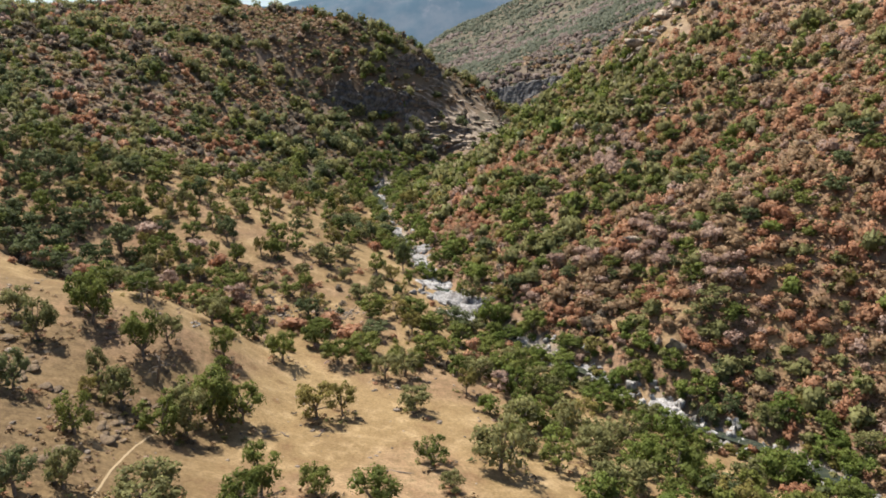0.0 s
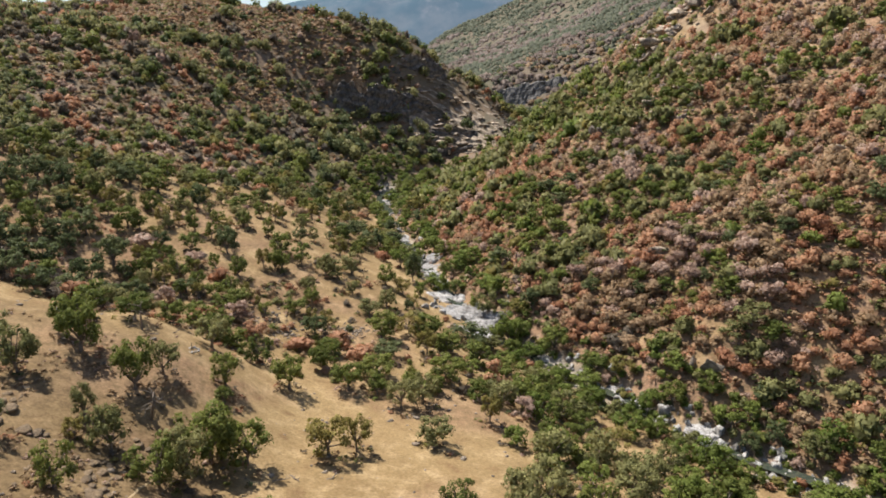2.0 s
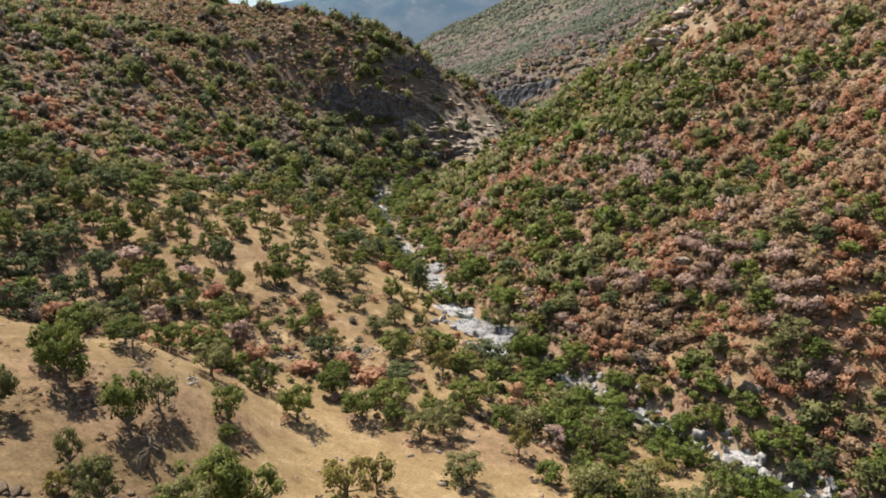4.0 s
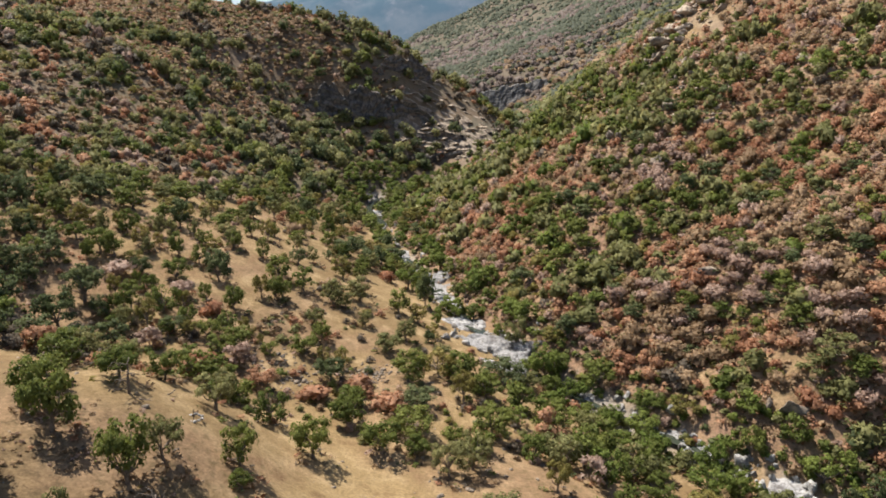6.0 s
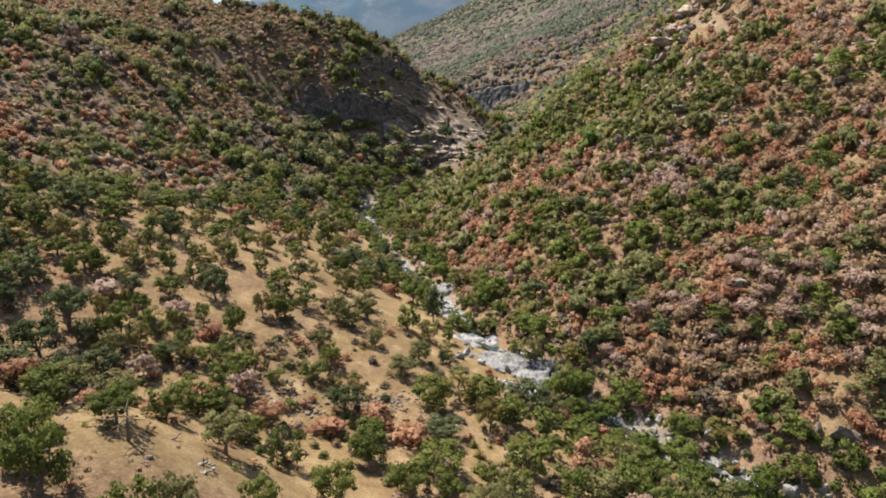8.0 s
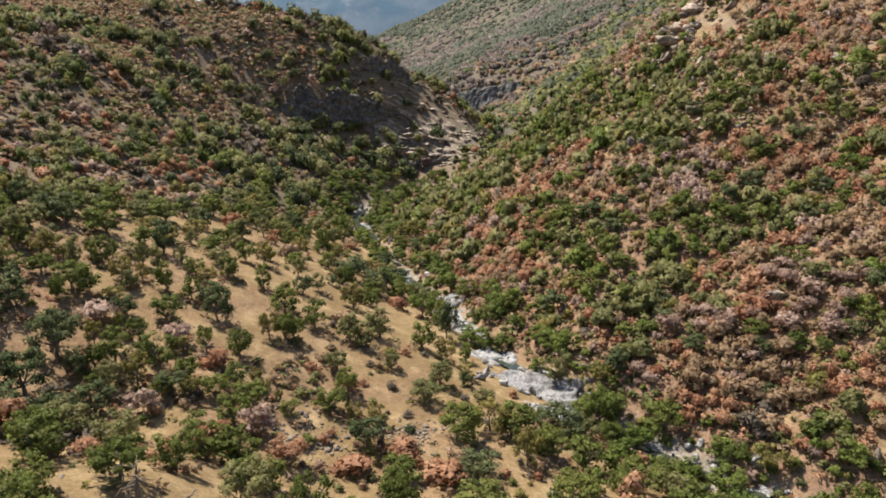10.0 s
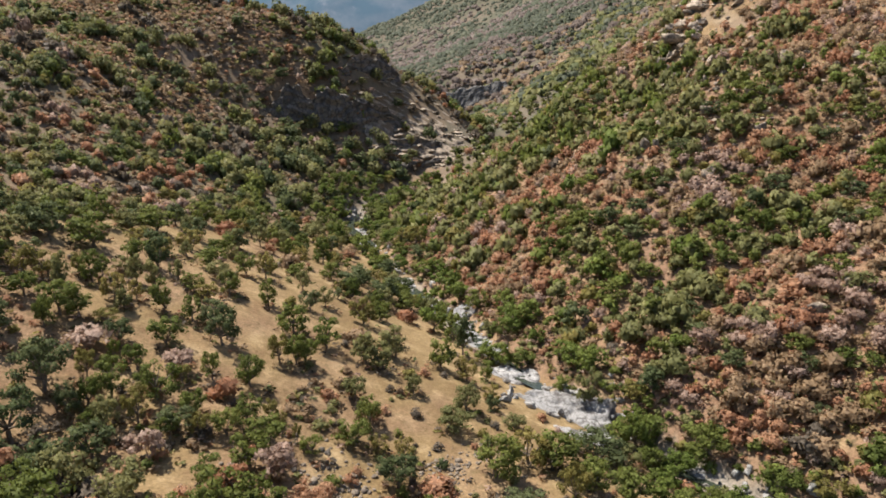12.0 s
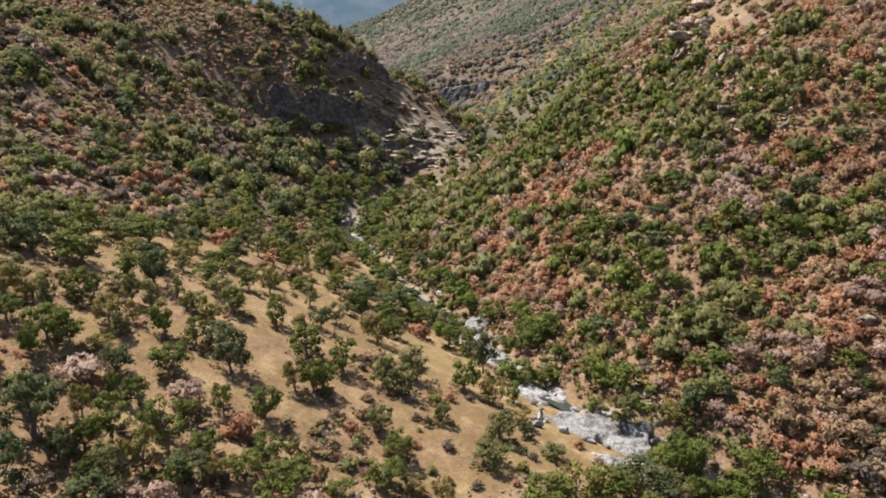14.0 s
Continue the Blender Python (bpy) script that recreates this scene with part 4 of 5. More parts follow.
def dome_shape(seed, tufts):
    """A far shrub about 2 m wide and 2 m high: an uneven dome with a few tufts."""
    rng = np.random.default_rng(seed)
    a = np.linspace(0, 2 * np.pi, 6, endpoint=False)
    v = [(0.0, 0.0, 1.0)]
    for r, z in ((0.72, 0.66), (0.95, -0.25)):
        v += [(r * k * math.cos(b), r * k * math.sin(b), z * k) for b, k in zip(a, rng.uniform(0.72, 1.2, 6))]
    i = np.arange(6)
    j = (i + 1) % 6
    q = [np.stack([i * 0, 1 + i, 1 + j], 1)]
    q.append(tri(np.stack([1 + i, 7 + i, 7 + j, 1 + j], 1)))
    v = np.array(v)
    body = (v, np.vstack(q), unit(v + np.array([0, 0, 0.5])))
    return join([body, leaves(rng, [(0, 0, 0.1)], [0.95], tufts, 0.5, droop=0.0)]) if tufts else body


TINY = [dome_shape(90 + s, 20) for s in range(6)]
SPECK = [dome_shape(290 + s, 3) for s in range(6)]
MATS = [LEAF[s] for s in SPECIES]


def sunlit(shapes, up):
    """Low growth with its shading normals tilted up, so that it draws brighter."""
    return [(v, q, unit(n * (1 - up) + np.array([0, 0, up]))) for v, q, n in shapes]


MID_BARE, COVER = sunlit(MID_BARE, 0.15), sunlit(COVER, 0.5)


def fill(patch, shapes, x, y, z, wide, tall, kind):
    which = rng.integers(0, len(shapes), x.size)
    yaw, rnd = rng.uniform(0, 6.283, x.size), rng.uniform(0, 1, x.size)
    for i, s in enumerate(shapes):
        k = which == i
        patch.put(s, x[k], y[k], z[k], yaw[k], wide[k], tall[k], kind[k], rnd[k])


# bank shrubs
x, y = bank
wide = rng.uniform(1.6, 3.8, x.size) * np.where((y > 205) & (y < 265), 0.62, 1.0)
kind = COLUMN[pick(rng, np.tile(np.array([[0.22, 0.20, 0.10, 0.22, 0.08, 0.06, 0.06, 0.06, 0.0]]), (x.size, 1)))]
patch = Patch()
fill(patch, MID, x, y, land(x, y) - 0.1, wide / 3, wide / 3.2, kind)
patch.build("bank_shrubs", "green shrubs crowding the creek banks", "shrubs", MATS)

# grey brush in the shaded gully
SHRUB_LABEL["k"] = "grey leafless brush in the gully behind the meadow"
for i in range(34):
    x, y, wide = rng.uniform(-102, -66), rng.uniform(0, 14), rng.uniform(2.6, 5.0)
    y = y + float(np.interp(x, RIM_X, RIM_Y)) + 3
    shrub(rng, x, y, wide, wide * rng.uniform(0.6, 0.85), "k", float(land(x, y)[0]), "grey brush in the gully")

# low understory among the oaks and in the gully
x, y = sow(rng, -120, 15, 140, 300, 3.4)
d = creek_side(x, y)
tick = smooth(-0.15, 0.35, field(x, y, 20, 55, 2) + 0.9 * smooth(12, 4, np.abs(y - 156 + 0.12 * (x + 40))))
keep = (d < -12) & (rng.uniform(0, 1, x.size) < (0.15 + 0.65 * tick) * np.where(y > 176, 0.42, 1.0)) & (y > 143)
x, y = x[keep], y[keep]
wide = rng.uniform(1.2, 3.2, x.size)
kind = COLUMN[pick(rng, np.tile(np.array([[0.13, 0.12, 0.08, 0.0, 0.06, 0.18, 0.12, 0.22, 0.22]]), (x.size, 1)))]
patch = Patch()
fill(patch, MID_BARE, x, y, land(x, y) - 0.1, wide / 3, wide / 3.4, kind)
patch.build("understory", "low brown and pink dry brush among the oaks", "shrubs", MATS)

# dead leaves and low dry growth under the oaks; dark kinds deepen their shade
t = np.array([r for r in TAKEN if r[1] < 260])
k = np.repeat(np.arange(len(t)), 10)
a, r = rng.uniform(0, 6.283, k.size), np.sqrt(rng.uniform(0, 1, k.size))
x, y = t[k, 0] + np.cos(a) * r * (t[k, 2] + 0.6) + 0.5, t[k, 1] + np.sin(a) * r * (t[k, 2] + 0.6) - 0.5
keep = ~on_slab(x, y) & (np.abs(creek_side(x, y)) > 4)
x, y = x[keep], y[keep]
wide = rng.uniform(0.8, 2.3, x.size)
kind = COLUMN[pick(rng, np.tile(np.array([[0.05, 0.10, 0.05, 0.0, 0.05, 0.12, 0.04, 0.30, 0.30]]), (x.size, 1)))]
patch = Patch()
fill(patch, [shrub_shape(190 + s, count=14, size=0.72, lobes=3, core=0) for s in range(4)], x, y, land(x, y) - 0.1, wide / 3, wide / 6, kind)
patch.build("leaf_litter", "brown dead leaves and low dry growth under the oaks", "litter", MATS)

# woods at the foot of the hill
patch = Patch()
fx, fy, fz, fw = (np.array([r[i] for r in far_trees], float) for i in range(4))
fill(patch, SMALL_OAKS, fx, fy, fz, fw / 8, fw / 8 * rng.uniform(0.8, 1.1, fx.size), np.array([IDX[r[4]] for r in far_trees]))
patch.build("woodland", "green oak woodland at the foot of the hill", "trees", MATS)


RUST_SPOTS = [(79, 260, 11), (85, 260, 9), (88, 278, 7), (102, 266, 11), (124, 251, 13), (119, 230, 12), (56, 217, 7), (64, 215, 11), (61, 303, 10), (104, 171, 6), (93, 204, 5),
              (32, 227, 6), (38, 233, 8), (16, 235, 7), (16, 245, 6), (53, 214, 9), (52, 206, 9), (61, 211, 8), (24, 203, 8), (21, 208, 7), (32, 198, 6), (85, 198, 8),
              (44, 209, 9), (69, 144, 10), (67, 150, 9), (62, 156, 9), (79, 139, 8), (58, 159, 9), (84, 146, 8)]
PINK_SPOTS = [(118, 224, 12), (106, 203, 7), (62, 254, 12), (85, 192, 11), (76, 201, 9), (72, 192, 7), (68, 187, 7), (79, 197, 6), (85, 189, 6), (42, 202, 6), (39, 196, 7),
              (58, 228, 7), (17, 210, 6), (42, 186, 6), (61, 179, 7), (71, 172, 8)]
HEATH_SPOTS = [(-137, 389, 20), (-125, 396, 23), (-113, 407, 20), (-146, 392, 13), (-104, 394, 16), (-116, 384, 19), (-82, 464, 20), (-69, 476, 17), (-164, 443, 33),
               (-140, 474, 31), (-184, 412, 21), (-111, 470, 23), (-87, 477, 21), (-115, 337, 11)]
HILL_GREEN_SPOTS = [(-155, 418, 17), (-159, 388, 15), (-156, 361, 12), (-139, 435, 13), (-122, 433, 13), (-132, 336, 11), (-81, 457, 10), (-73, 448, 12), (-98, 409, 10), (-68, 435, 13),
                    (-88, 386, 20), (-62, 412, 19), (-43, 380, 18), (-90, 337, 16), (-72, 361, 17), (-106, 309, 10), (-120, 276, 9), (-139, 239, 13), (-125, 228, 10),
                    (-99, 236, 17), (-108, 225, 11), (-161, 277, 15), (-176, 336, 17)]
HILL_RUST_SPOTS = [(-184, 375, 16), (-187, 405, 11), (-97, 454, 7), (-160, 442, 7), (-141, 478, 8), (-125, 354, 7), (-62, 473, 7), (-115, 245, 11), (-129, 251, 13), (-100, 287, 12),
                   (-88, 300, 10), (-128, 279, 7), (-137, 268, 12), (-92, 268, 8), (-104, 421, 6), (-155, 322, 8)]


def weights_spur(x, y):
    rust, pink = spots(x, y, RUST_SPOTS), spots(x, y, PINK_SPOTS)
    red = np.clip(0.50 + 0.14 * smooth(50, 80, land(x, y, False)) + 1.3 * field(x, y, 28, 61, 2) + 0.25 * smooth(230, 170, y) - 0.25 * smooth(270, 330, y - 0.4 * x), 0.02, 1)
    red = 0.35 * red + 0.65 * smooth(0.30, 0.70, red)
    red = np.maximum(red, np.maximum(rust, pink))
    pale = np.clip(0.40 + 0.9 * field(x, y, 22, 62, 2) - rust + pink, 0, 1)
    one = np.ones_like(x)
    return np.stack([(1 - red) * 0.36 + 0.04, (1 - red) * 0.52 + 0.18, (1 - red) * 0.04 + 0.01, (1 - red) * 0.06 + 0.02, (1 - red) * 0.18 + 0.06,
                     red * (1 - pale) * 0.60, red * pale * 0.55 + 0.08 * smooth(45, 75, land(x, y, False)), red * 0.24 + 0.10 * smooth(45, 75, land(x, y, False)), one * 0.01], 1)


def weights_hill(x, y):
    green, rusty, heath = spots(x, y, HILL_GREEN_SPOTS), spots(x, y, HILL_RUST_SPOTS), spots(x, y, HEATH_SPOTS, 1.0)
    red = np.clip(0.72 + 1.5 * field(x, y, 22, 63, 3) - 0.45 * smooth(45, 22, land(x, y, False)) - 0.75 * green + 0.7 * rusty, 0, 1)
    rust = smooth(0.15, 0.4, field(x, y, 24, 68, 2)) * (1 - green)
    heath = smooth(0.2, 0.6, heath) * (1 - 0.7 * green) * (1 - 0.6 * rusty)
    one = np.ones_like(x)
    # grey-green weighs more here, standing in for haze over the hill
    return np.stack([(1 - red) * 0.38, (1 - red) * 0.62 + 0.10, (1 - red) * 0.34 + 0.04, one * 0.01, one * 0.04,
                     red * 0.03 + rust * 0.06 + rusty * 1.0, red * 0.03, red * 0.55 + heath * 4.5, one * 0.12], 1)


# the spur: nearest 300 shrubs stand singly, the rest in patches
SPUR_CREST_OAKS = [(110, 257, 11), (112, 248, 6), (109, 308, 8), (112, 288, 6), (59, 336, 7), (49, 353, 8), (54, 332, 8), (58, 287, 5), (73, 278, 8), (71, 303, 7), (85, 275, 8),
                   (95, 254, 7), (100, 245, 8), (105, 239, 6), (108, 230, 6), (91, 248, 6), (98, 235, 6), (100, 218, 6), (110, 208, 5), (115, 211, 5), (113, 191, 9),
                   (112, 184, 7), (104, 184, 7), (96, 209, 7), (92, 229, 9), (83, 226, 7), (83, 218, 6), (75, 216, 8), (86, 203, 5)]
SPUR_FACE_OAKS = [(61, 232, 8), (46, 240, 7), (30, 258, 8), (52, 232, 7), (35, 244, 7), (92, 184, 7), (100, 178, 7), (90, 191, 5), (93, 178, 6), (72, 240, 8), (66, 247, 6), (34, 276, 8),
                  (44, 266, 7), (59, 269, 7), (49, 257, 6), (80, 249, 7), (21, 271, 8), (28, 267, 7), (33, 254, 8), (40, 253, 7), (20, 247, 7), (26, 240, 8), (24, 228, 8), (33, 229, 7)]
SPUR_FOOT_OAKS = [(33, 221, 6), (44, 232, 6), (47, 226, 6), (36, 214, 7), (35, 206, 6), (31, 204, 5), (36, 195, 6), (47, 192, 6), (47, 188, 5.5), (53, 186, 5.5), (56, 183, 5),
                  (63, 196, 8), (76, 188, 9), (80, 180, 7), (65, 181, 6), (64, 172, 8), (78, 214, 8), (64, 204, 7), (62, 181, 5), (66, 163, 10), (62, 162, 7), (69, 159, 7.5),
                  (44, 180, 4.6), (64, 230, 5), (49, 222, 6)]
for x, y, wide in SPUR_CREST_OAKS + SPUR_FACE_OAKS + SPUR_FOOT_OAKS:
    leaf = "g" if (x, y) in ((76, 188), (66, 163), (63, 196), (62, 162)) else "f" if (x, y) in ((110, 257), (92, 229), (54, 332)) else str(rng.choice(list("ood")))
    tree(rng, x, y, wide * 1.08, wide * rng.uniform(0.72, 0.92), leaf, float(land(x, y)[0]) - 0.3, "oaks on the spur")
    TAKEN.append((x, y, wide * 0.42))

x, y = sow(rng, -40, 230, 95, 420, 2.8)
d = creek_side(x, y)
cover = 1.0 + 0.25 * field(x, y, 15, 65, 2) - 0.45 * smooth(255, 330, y + 0.5 * (x - 80)) * smooth(-0.1, 0.3, field(x, y, 24, 66, 2)) - 0.15 * smooth(50, 70, land(x, y, False)) - 0.6 * spots(x, y, TAN_SPOTS)
keep = (d > 7) & (rng.uniform(0, 1, x.size) < cover) & (y < 400) & (x < 90 + 0.45 * y)
keep &= ~on_slab(x, y)
x, y, d = x[keep], y[keep], d[keep]
wide = rng.gamma(7, 0.60, x.size).clip(2.0, 6.8)
ok = free(x, y, wide * 0.5, 0.1)
x, y, d, wide = x[ok], y[ok], d[ok], wide[ok]
z = land(x, y)
kind = COLUMN[pick(rng, weights_spur(x, y), field(x, y, 8, 111, 2))]
green = np.isin(kind, [IDX[s] for s in "ogdf"])
wide = np.where(green, wide * 1.06, wide * 0.92)
keep = ~green | (rng.uniform(0, 1, x.size) < 0.78)
x, y, d, z, wide, kind, green = x[keep], y[keep], d[keep], z[keep], wide[keep], kind[keep], green[keep]
near = np.zeros(x.size, bool)
near[np.argsort(np.hypot(x - 45, y - 165))[:280]] = True
for k in np.where(near)[0]:
    shrub(rng, x[k], y[k], wide[k], wide[k] * rng.uniform(0.65, 0.95), SPECIES[kind[k]], float(z[k]), "shrubs on the spur")
bare = np.isin(kind, [IDX["p"], IDX["r"], IDX["n"]])
tall = wide / 2.9 * rng.uniform(0.75, 1.1, x.size) * np.where(green, 1.30, 1.12)
oakish = ~near & np.isin(kind, [IDX[s] for s in 'od']) & (wide > 4.3) & (y < 300)
mid = ~near & ~oakish & (y < 270)
high = ~near & ~mid & ~oakish
patch = Patch()
fill(patch, SMALL_OAKS, x[oakish], y[oakish], z[oakish] - 0.3, wide[oakish] / 7.5, wide[oakish] / 6.6, kind[oakish])
patch.build("hillside_oaks", "small green oaks dotted over the spur", "trees", MATS)
for sel, name in ((mid, "chaparral"), (high, "chaparral")):
    patch = Patch()
    for b, shapes in ((bare, MID_BARE), (~bare, MID)):
        k = sel & b
        fill(patch, shapes if sel is mid else (MID_BARE if b is bare else LOW), x[k], y[k], z[k] - 0.1, wide[k] / 3, tall[k], kind[k])
    patch.build(name, "green and rust-coloured chaparral shrubs covering the spur", "shrubs", MATS)

# low dry cover between the shrubs of the spur
x, y = sow(rng, -40, 185, 110, 370, 1.7)
d = creek_side(x, y)
keep = (d > 5) & (rng.uniform(0, 1, x.size) < 0.80 + 0.35 * field(x, y, 12, 69, 2) - 0.25 * smooth(55, 75, land(x, y, False)) - 0.6 * spots(x, y, TAN_SPOTS)) & (x < 80 + 0.42 * y)
x, y = x[keep], y[keep]
wide = rng.uniform(1.6, 3.4, x.size)
kind = COLUMN[pick(rng, np.tile(np.array([[0.04, 0.20, 0.02, 0.0, 0.10, 0.22, 0.06, 0.36, 0.0]]), (x.size, 1)))]
patch = Patch()
fill(patch, COVER, x, y, land(x, y) - 0.1, wide / 3, wide / 5.0, kind)
x, y = sow(rng, 30, 120, 112, 195, 1.55)          # thicker on the steep foot of the spur
keep = (creek_side(x, y) > 6) & (rng.uniform(0, 1, x.size) < 0.6 - 0.5 * spots(x, y, TAN_SPOTS))
x, y = x[keep], y[keep]
wide = rng.uniform(1.4, 3.2, x.size)
kind = COLUMN[pick(rng, np.tile(np.array([[0.03, 0.10, 0.0, 0.0, 0.08, 0.36, 0.07, 0.36, 0.0]]), (x.size, 1)))]
fill(patch, COVER, x, y, land(x, y) - 0.1, wide / 3, wide / 5.5, kind)
patch.build("dry_brush", "low rust and pink dry brush between the shrubs", "shrubs", MATS)

# the hill across the creek: single oaks about the cliff, then the scrub
HILL_OAKS = [(-78, 451), (-71, 448), (-77, 434), (-63, 431), (-70, 418), (-61, 415), (-52, 405), (-39, 423), (-31, 451), (-19, 452), (-29, 496), (-38, 495), (-20, 496), (-24, 474),
             (-5, 480), (0, 447), (-12, 444), (25, 453), (0, 500), (-72, 393), (-76, 382), (-44, 466), (-65, 453), (-46, 450), (-84, 439), (-83, 408), (-55, 436), (-48, 434)]
for x, y in HILL_OAKS:
    wide = rng.uniform(5.5, 9.0)
    tree(rng, x, y, wide, wide * rng.uniform(0.8, 1.0), str(rng.choice(list("ggd"))), float(land(x, y)[0]) - 0.4, "oaks on the hill")
    TAKEN.append((x, y, wide * 0.45))
x, y = sow(rng, -290, 60, 200, 545, 3.35)
d = creek_side(x, y)
keep = (d < np.where(y > 425, -3, -9)) & (y > np.interp(x, FOOT_X, FOOT_Y)) & (x > -60 - 0.62 * y) & (rng.uniform(0, 1, x.size) < 0.92 + 0.2 * field(x, y, 14, 67, 2))
HILL_BARE_SPOTS = [(-151, 318, 10), (-121, 317, 10), (-114, 311, 9), (-149, 303, 8), (-98, 358, 7), (-76, 287, 9), (-61, 312, 8)]
u, s = along(x, y, (-72, 432), (2, 470))
crag = ((u > -0.02) & (u < 1.0) & (s > -10) & (s < 2)) | ((x > -38) & (x < -5) & (np.abs(y - 473 - 0.75 * (x + 33)) < 8)) | ((x > -24) & (x < 42) & (y > 447) & (y < 508))
keep &= rng.uniform(0, 1, x.size) > np.maximum(0.4 * crag + 0.45 * (crag & (x > -24)), 0.8 * spots(x, y, HILL_BARE_SPOTS))
x, y = x[keep], y[keep]
wide = rng.gamma(8, 0.58, x.size).clip(2.0, 7.5)
z = land(x, y)
kind = COLUMN[pick(rng, weights_hill(x, y), field(x, y, 14, 112, 2))]
heather = kind == IDX["n"]
wide = np.minimum(wide, np.where(y < 330, 4.2, 6.2))
large = np.isin(kind, [IDX[s] for s in "ogd"]) & (y > 335)                  # round-crowned oaks, fewer and larger
wide = np.where(large, wide * 1.32, wide)
keep = (~large | (rng.uniform(0, 1, x.size) < 0.62)) & free(x, y, wide, 0.1)
x, y, z, wide, kind, heather = x[keep], y[keep], z[keep], wide[keep], kind[keep], heather[keep]
wide = np.where(heather, wide * 0.72, wide * np.where(np.isin(kind, [IDX['r'], IDX['p']]), 1.05, 1.08))
patch = Patch()
tall = wide / 2.9 * rng.uniform(0.8, 1.15, x.size) * np.where(heather, 0.40, 1.15)
leafy = (wide > np.where(y < 335, 4.2, 6.4)) & ~np.isin(kind, [IDX[s] for s in "rpnk"])
for k, shapes in ((leafy, LEAFY), ((y < 335) & ~leafy, MID), ((y >= 335) & ~leafy, LOW)):
    fill(patch, shapes, x[k], y[k], z[k] - 0.1, wide[k] / 3, tall[k], kind[k])
patch.build("hillside_scrub", "dark green and brown scrub covering the hill", "shrubs", MATS)

# low brown heath between the shrubs of the hill
x, y = sow(rng, -290, 20, 250, 545, 2.3)
keep = (creek_side(x, y) < -9) & ~((x > -24) & (y > 447)) & (y > np.interp(x, FOOT_X, FOOT_Y) + 10) & (x > -60 - 0.62 * y) & (rng.uniform(0, 1, x.size) < 0.34 + 0.64 * smooth(0.2, 0.6, spots(x, y, HEATH_SPOTS, 1.0)))
x, y = x[keep], y[keep]
wide = rng.uniform(2.2, 4.4, x.size)
kind = COLUMN[pick(rng, np.tile(np.array([[0.04, 0.10, 0.08, 0.0, 0.03, 0.10, 0.04, 0.64, 0.0]]), (x.size, 1)))]
patch = Patch()
fill(patch, sunlit([shrub_shape(210 + s, count=20, size=0.75, lobes=3, core=0) for s in range(5)], 0.52), x, y, land(x, y) - 0.1, wide / 3, wide / 4.6, kind)
patch.build("heath", "low brown heath between the shrubs of the hill", "shrubs", MATS)

# behind the spur, the gorge and the far valley
x, y = sow(rng, -60, 340, 400, 900, 4.9)
d = creek_side(x, y)
u, s = along(x, y, (44, 757), (118, 731))
keep = ((d > np.where(y > 425, 3, 6)) | (y > 540)) & (x < 0.42 * y) & (np.abs(d) > 3) & ~((u > 0) & (u < 1) & (s > -1) & (s < 3)) & (rng.uniform(0, 1, x.size) < 0.8)
x, y = x[keep], y[keep]
x2, y2 = sow(rng, -140, 520, 900, 1500, 5.0)
keep = (x2 > -0.13 * y2) & (x2 < 0.34 * y2) & (rng.uniform(0, 1, x2.size) < 0.75 + 0.4 * field(x2, y2, 90, 71, 2))
x2, y2 = x2[keep], y2[keep]
patch = Patch()
back = y < 585
for px, py, size, shapes in ((x[back], y[back], 0.0, LOW), (x[~back], y[~back], 6.6, TINY), (x2, y2, 6.0, SPECK)):
    if not size:
        w = rng.gamma(7, 0.7, px.size).clip(2.5, 8)
        kind = COLUMN[pick(rng, np.tile(np.array([[0.34, 0.34, 0.10, 0.02, 0.04, 0.05, 0.02, 0.09, 0.0]]), (px.size, 1)))]
        fill(patch, shapes, px, py, land(px, py) - 0.1, w / 3, w / 3, kind)
        continue
    w = size * rng.gamma(4, 0.28, px.size).clip(0.45, 2.1)
    # leaf colours greyed for haze take over with distance
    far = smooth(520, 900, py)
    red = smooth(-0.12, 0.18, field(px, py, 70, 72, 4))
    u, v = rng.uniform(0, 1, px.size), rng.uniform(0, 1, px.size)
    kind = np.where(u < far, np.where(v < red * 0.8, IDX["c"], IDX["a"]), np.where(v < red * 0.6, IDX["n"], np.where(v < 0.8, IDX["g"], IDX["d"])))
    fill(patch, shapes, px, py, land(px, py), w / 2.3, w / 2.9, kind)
patch.build("distant_scrub", "scrub on the far valley slopes, greyed for haze", "shrubs", MATS)

# ---- rock ----
BOULDERS = [rock_shape(s, 3, 0.2, facets=16, near=0.5) for s in range(8)]
PEBBLES = [rock_shape(40 + s, 2, 0.2, facets=5) for s in range(4)]
CRAGS = [rock_shape(80 + s, 5, 0.30, (1, 0.8, 0.8), 9, 0.10, 0.45, 0.9) for s in range(8)]


def rock(name, shapes, i, mat, x, y, size, turn, label, group="", sink=0.3, lean=0.0, ground=None):
    ob = tagged(new(name, shared(name, i % len(shapes), shapes[i % len(shapes)], mat)), label, "rock", group)
    g = float(land(x, y)[0]) if ground is None else ground
    ob.matrix_basis = pose(x, y, g + size[2] * (0.5 - sink), lean, 0, turn) @ Matrix.Diagonal((size[0] / 2, size[1] / 2, size[2] / 1.1, 1))
    return ob


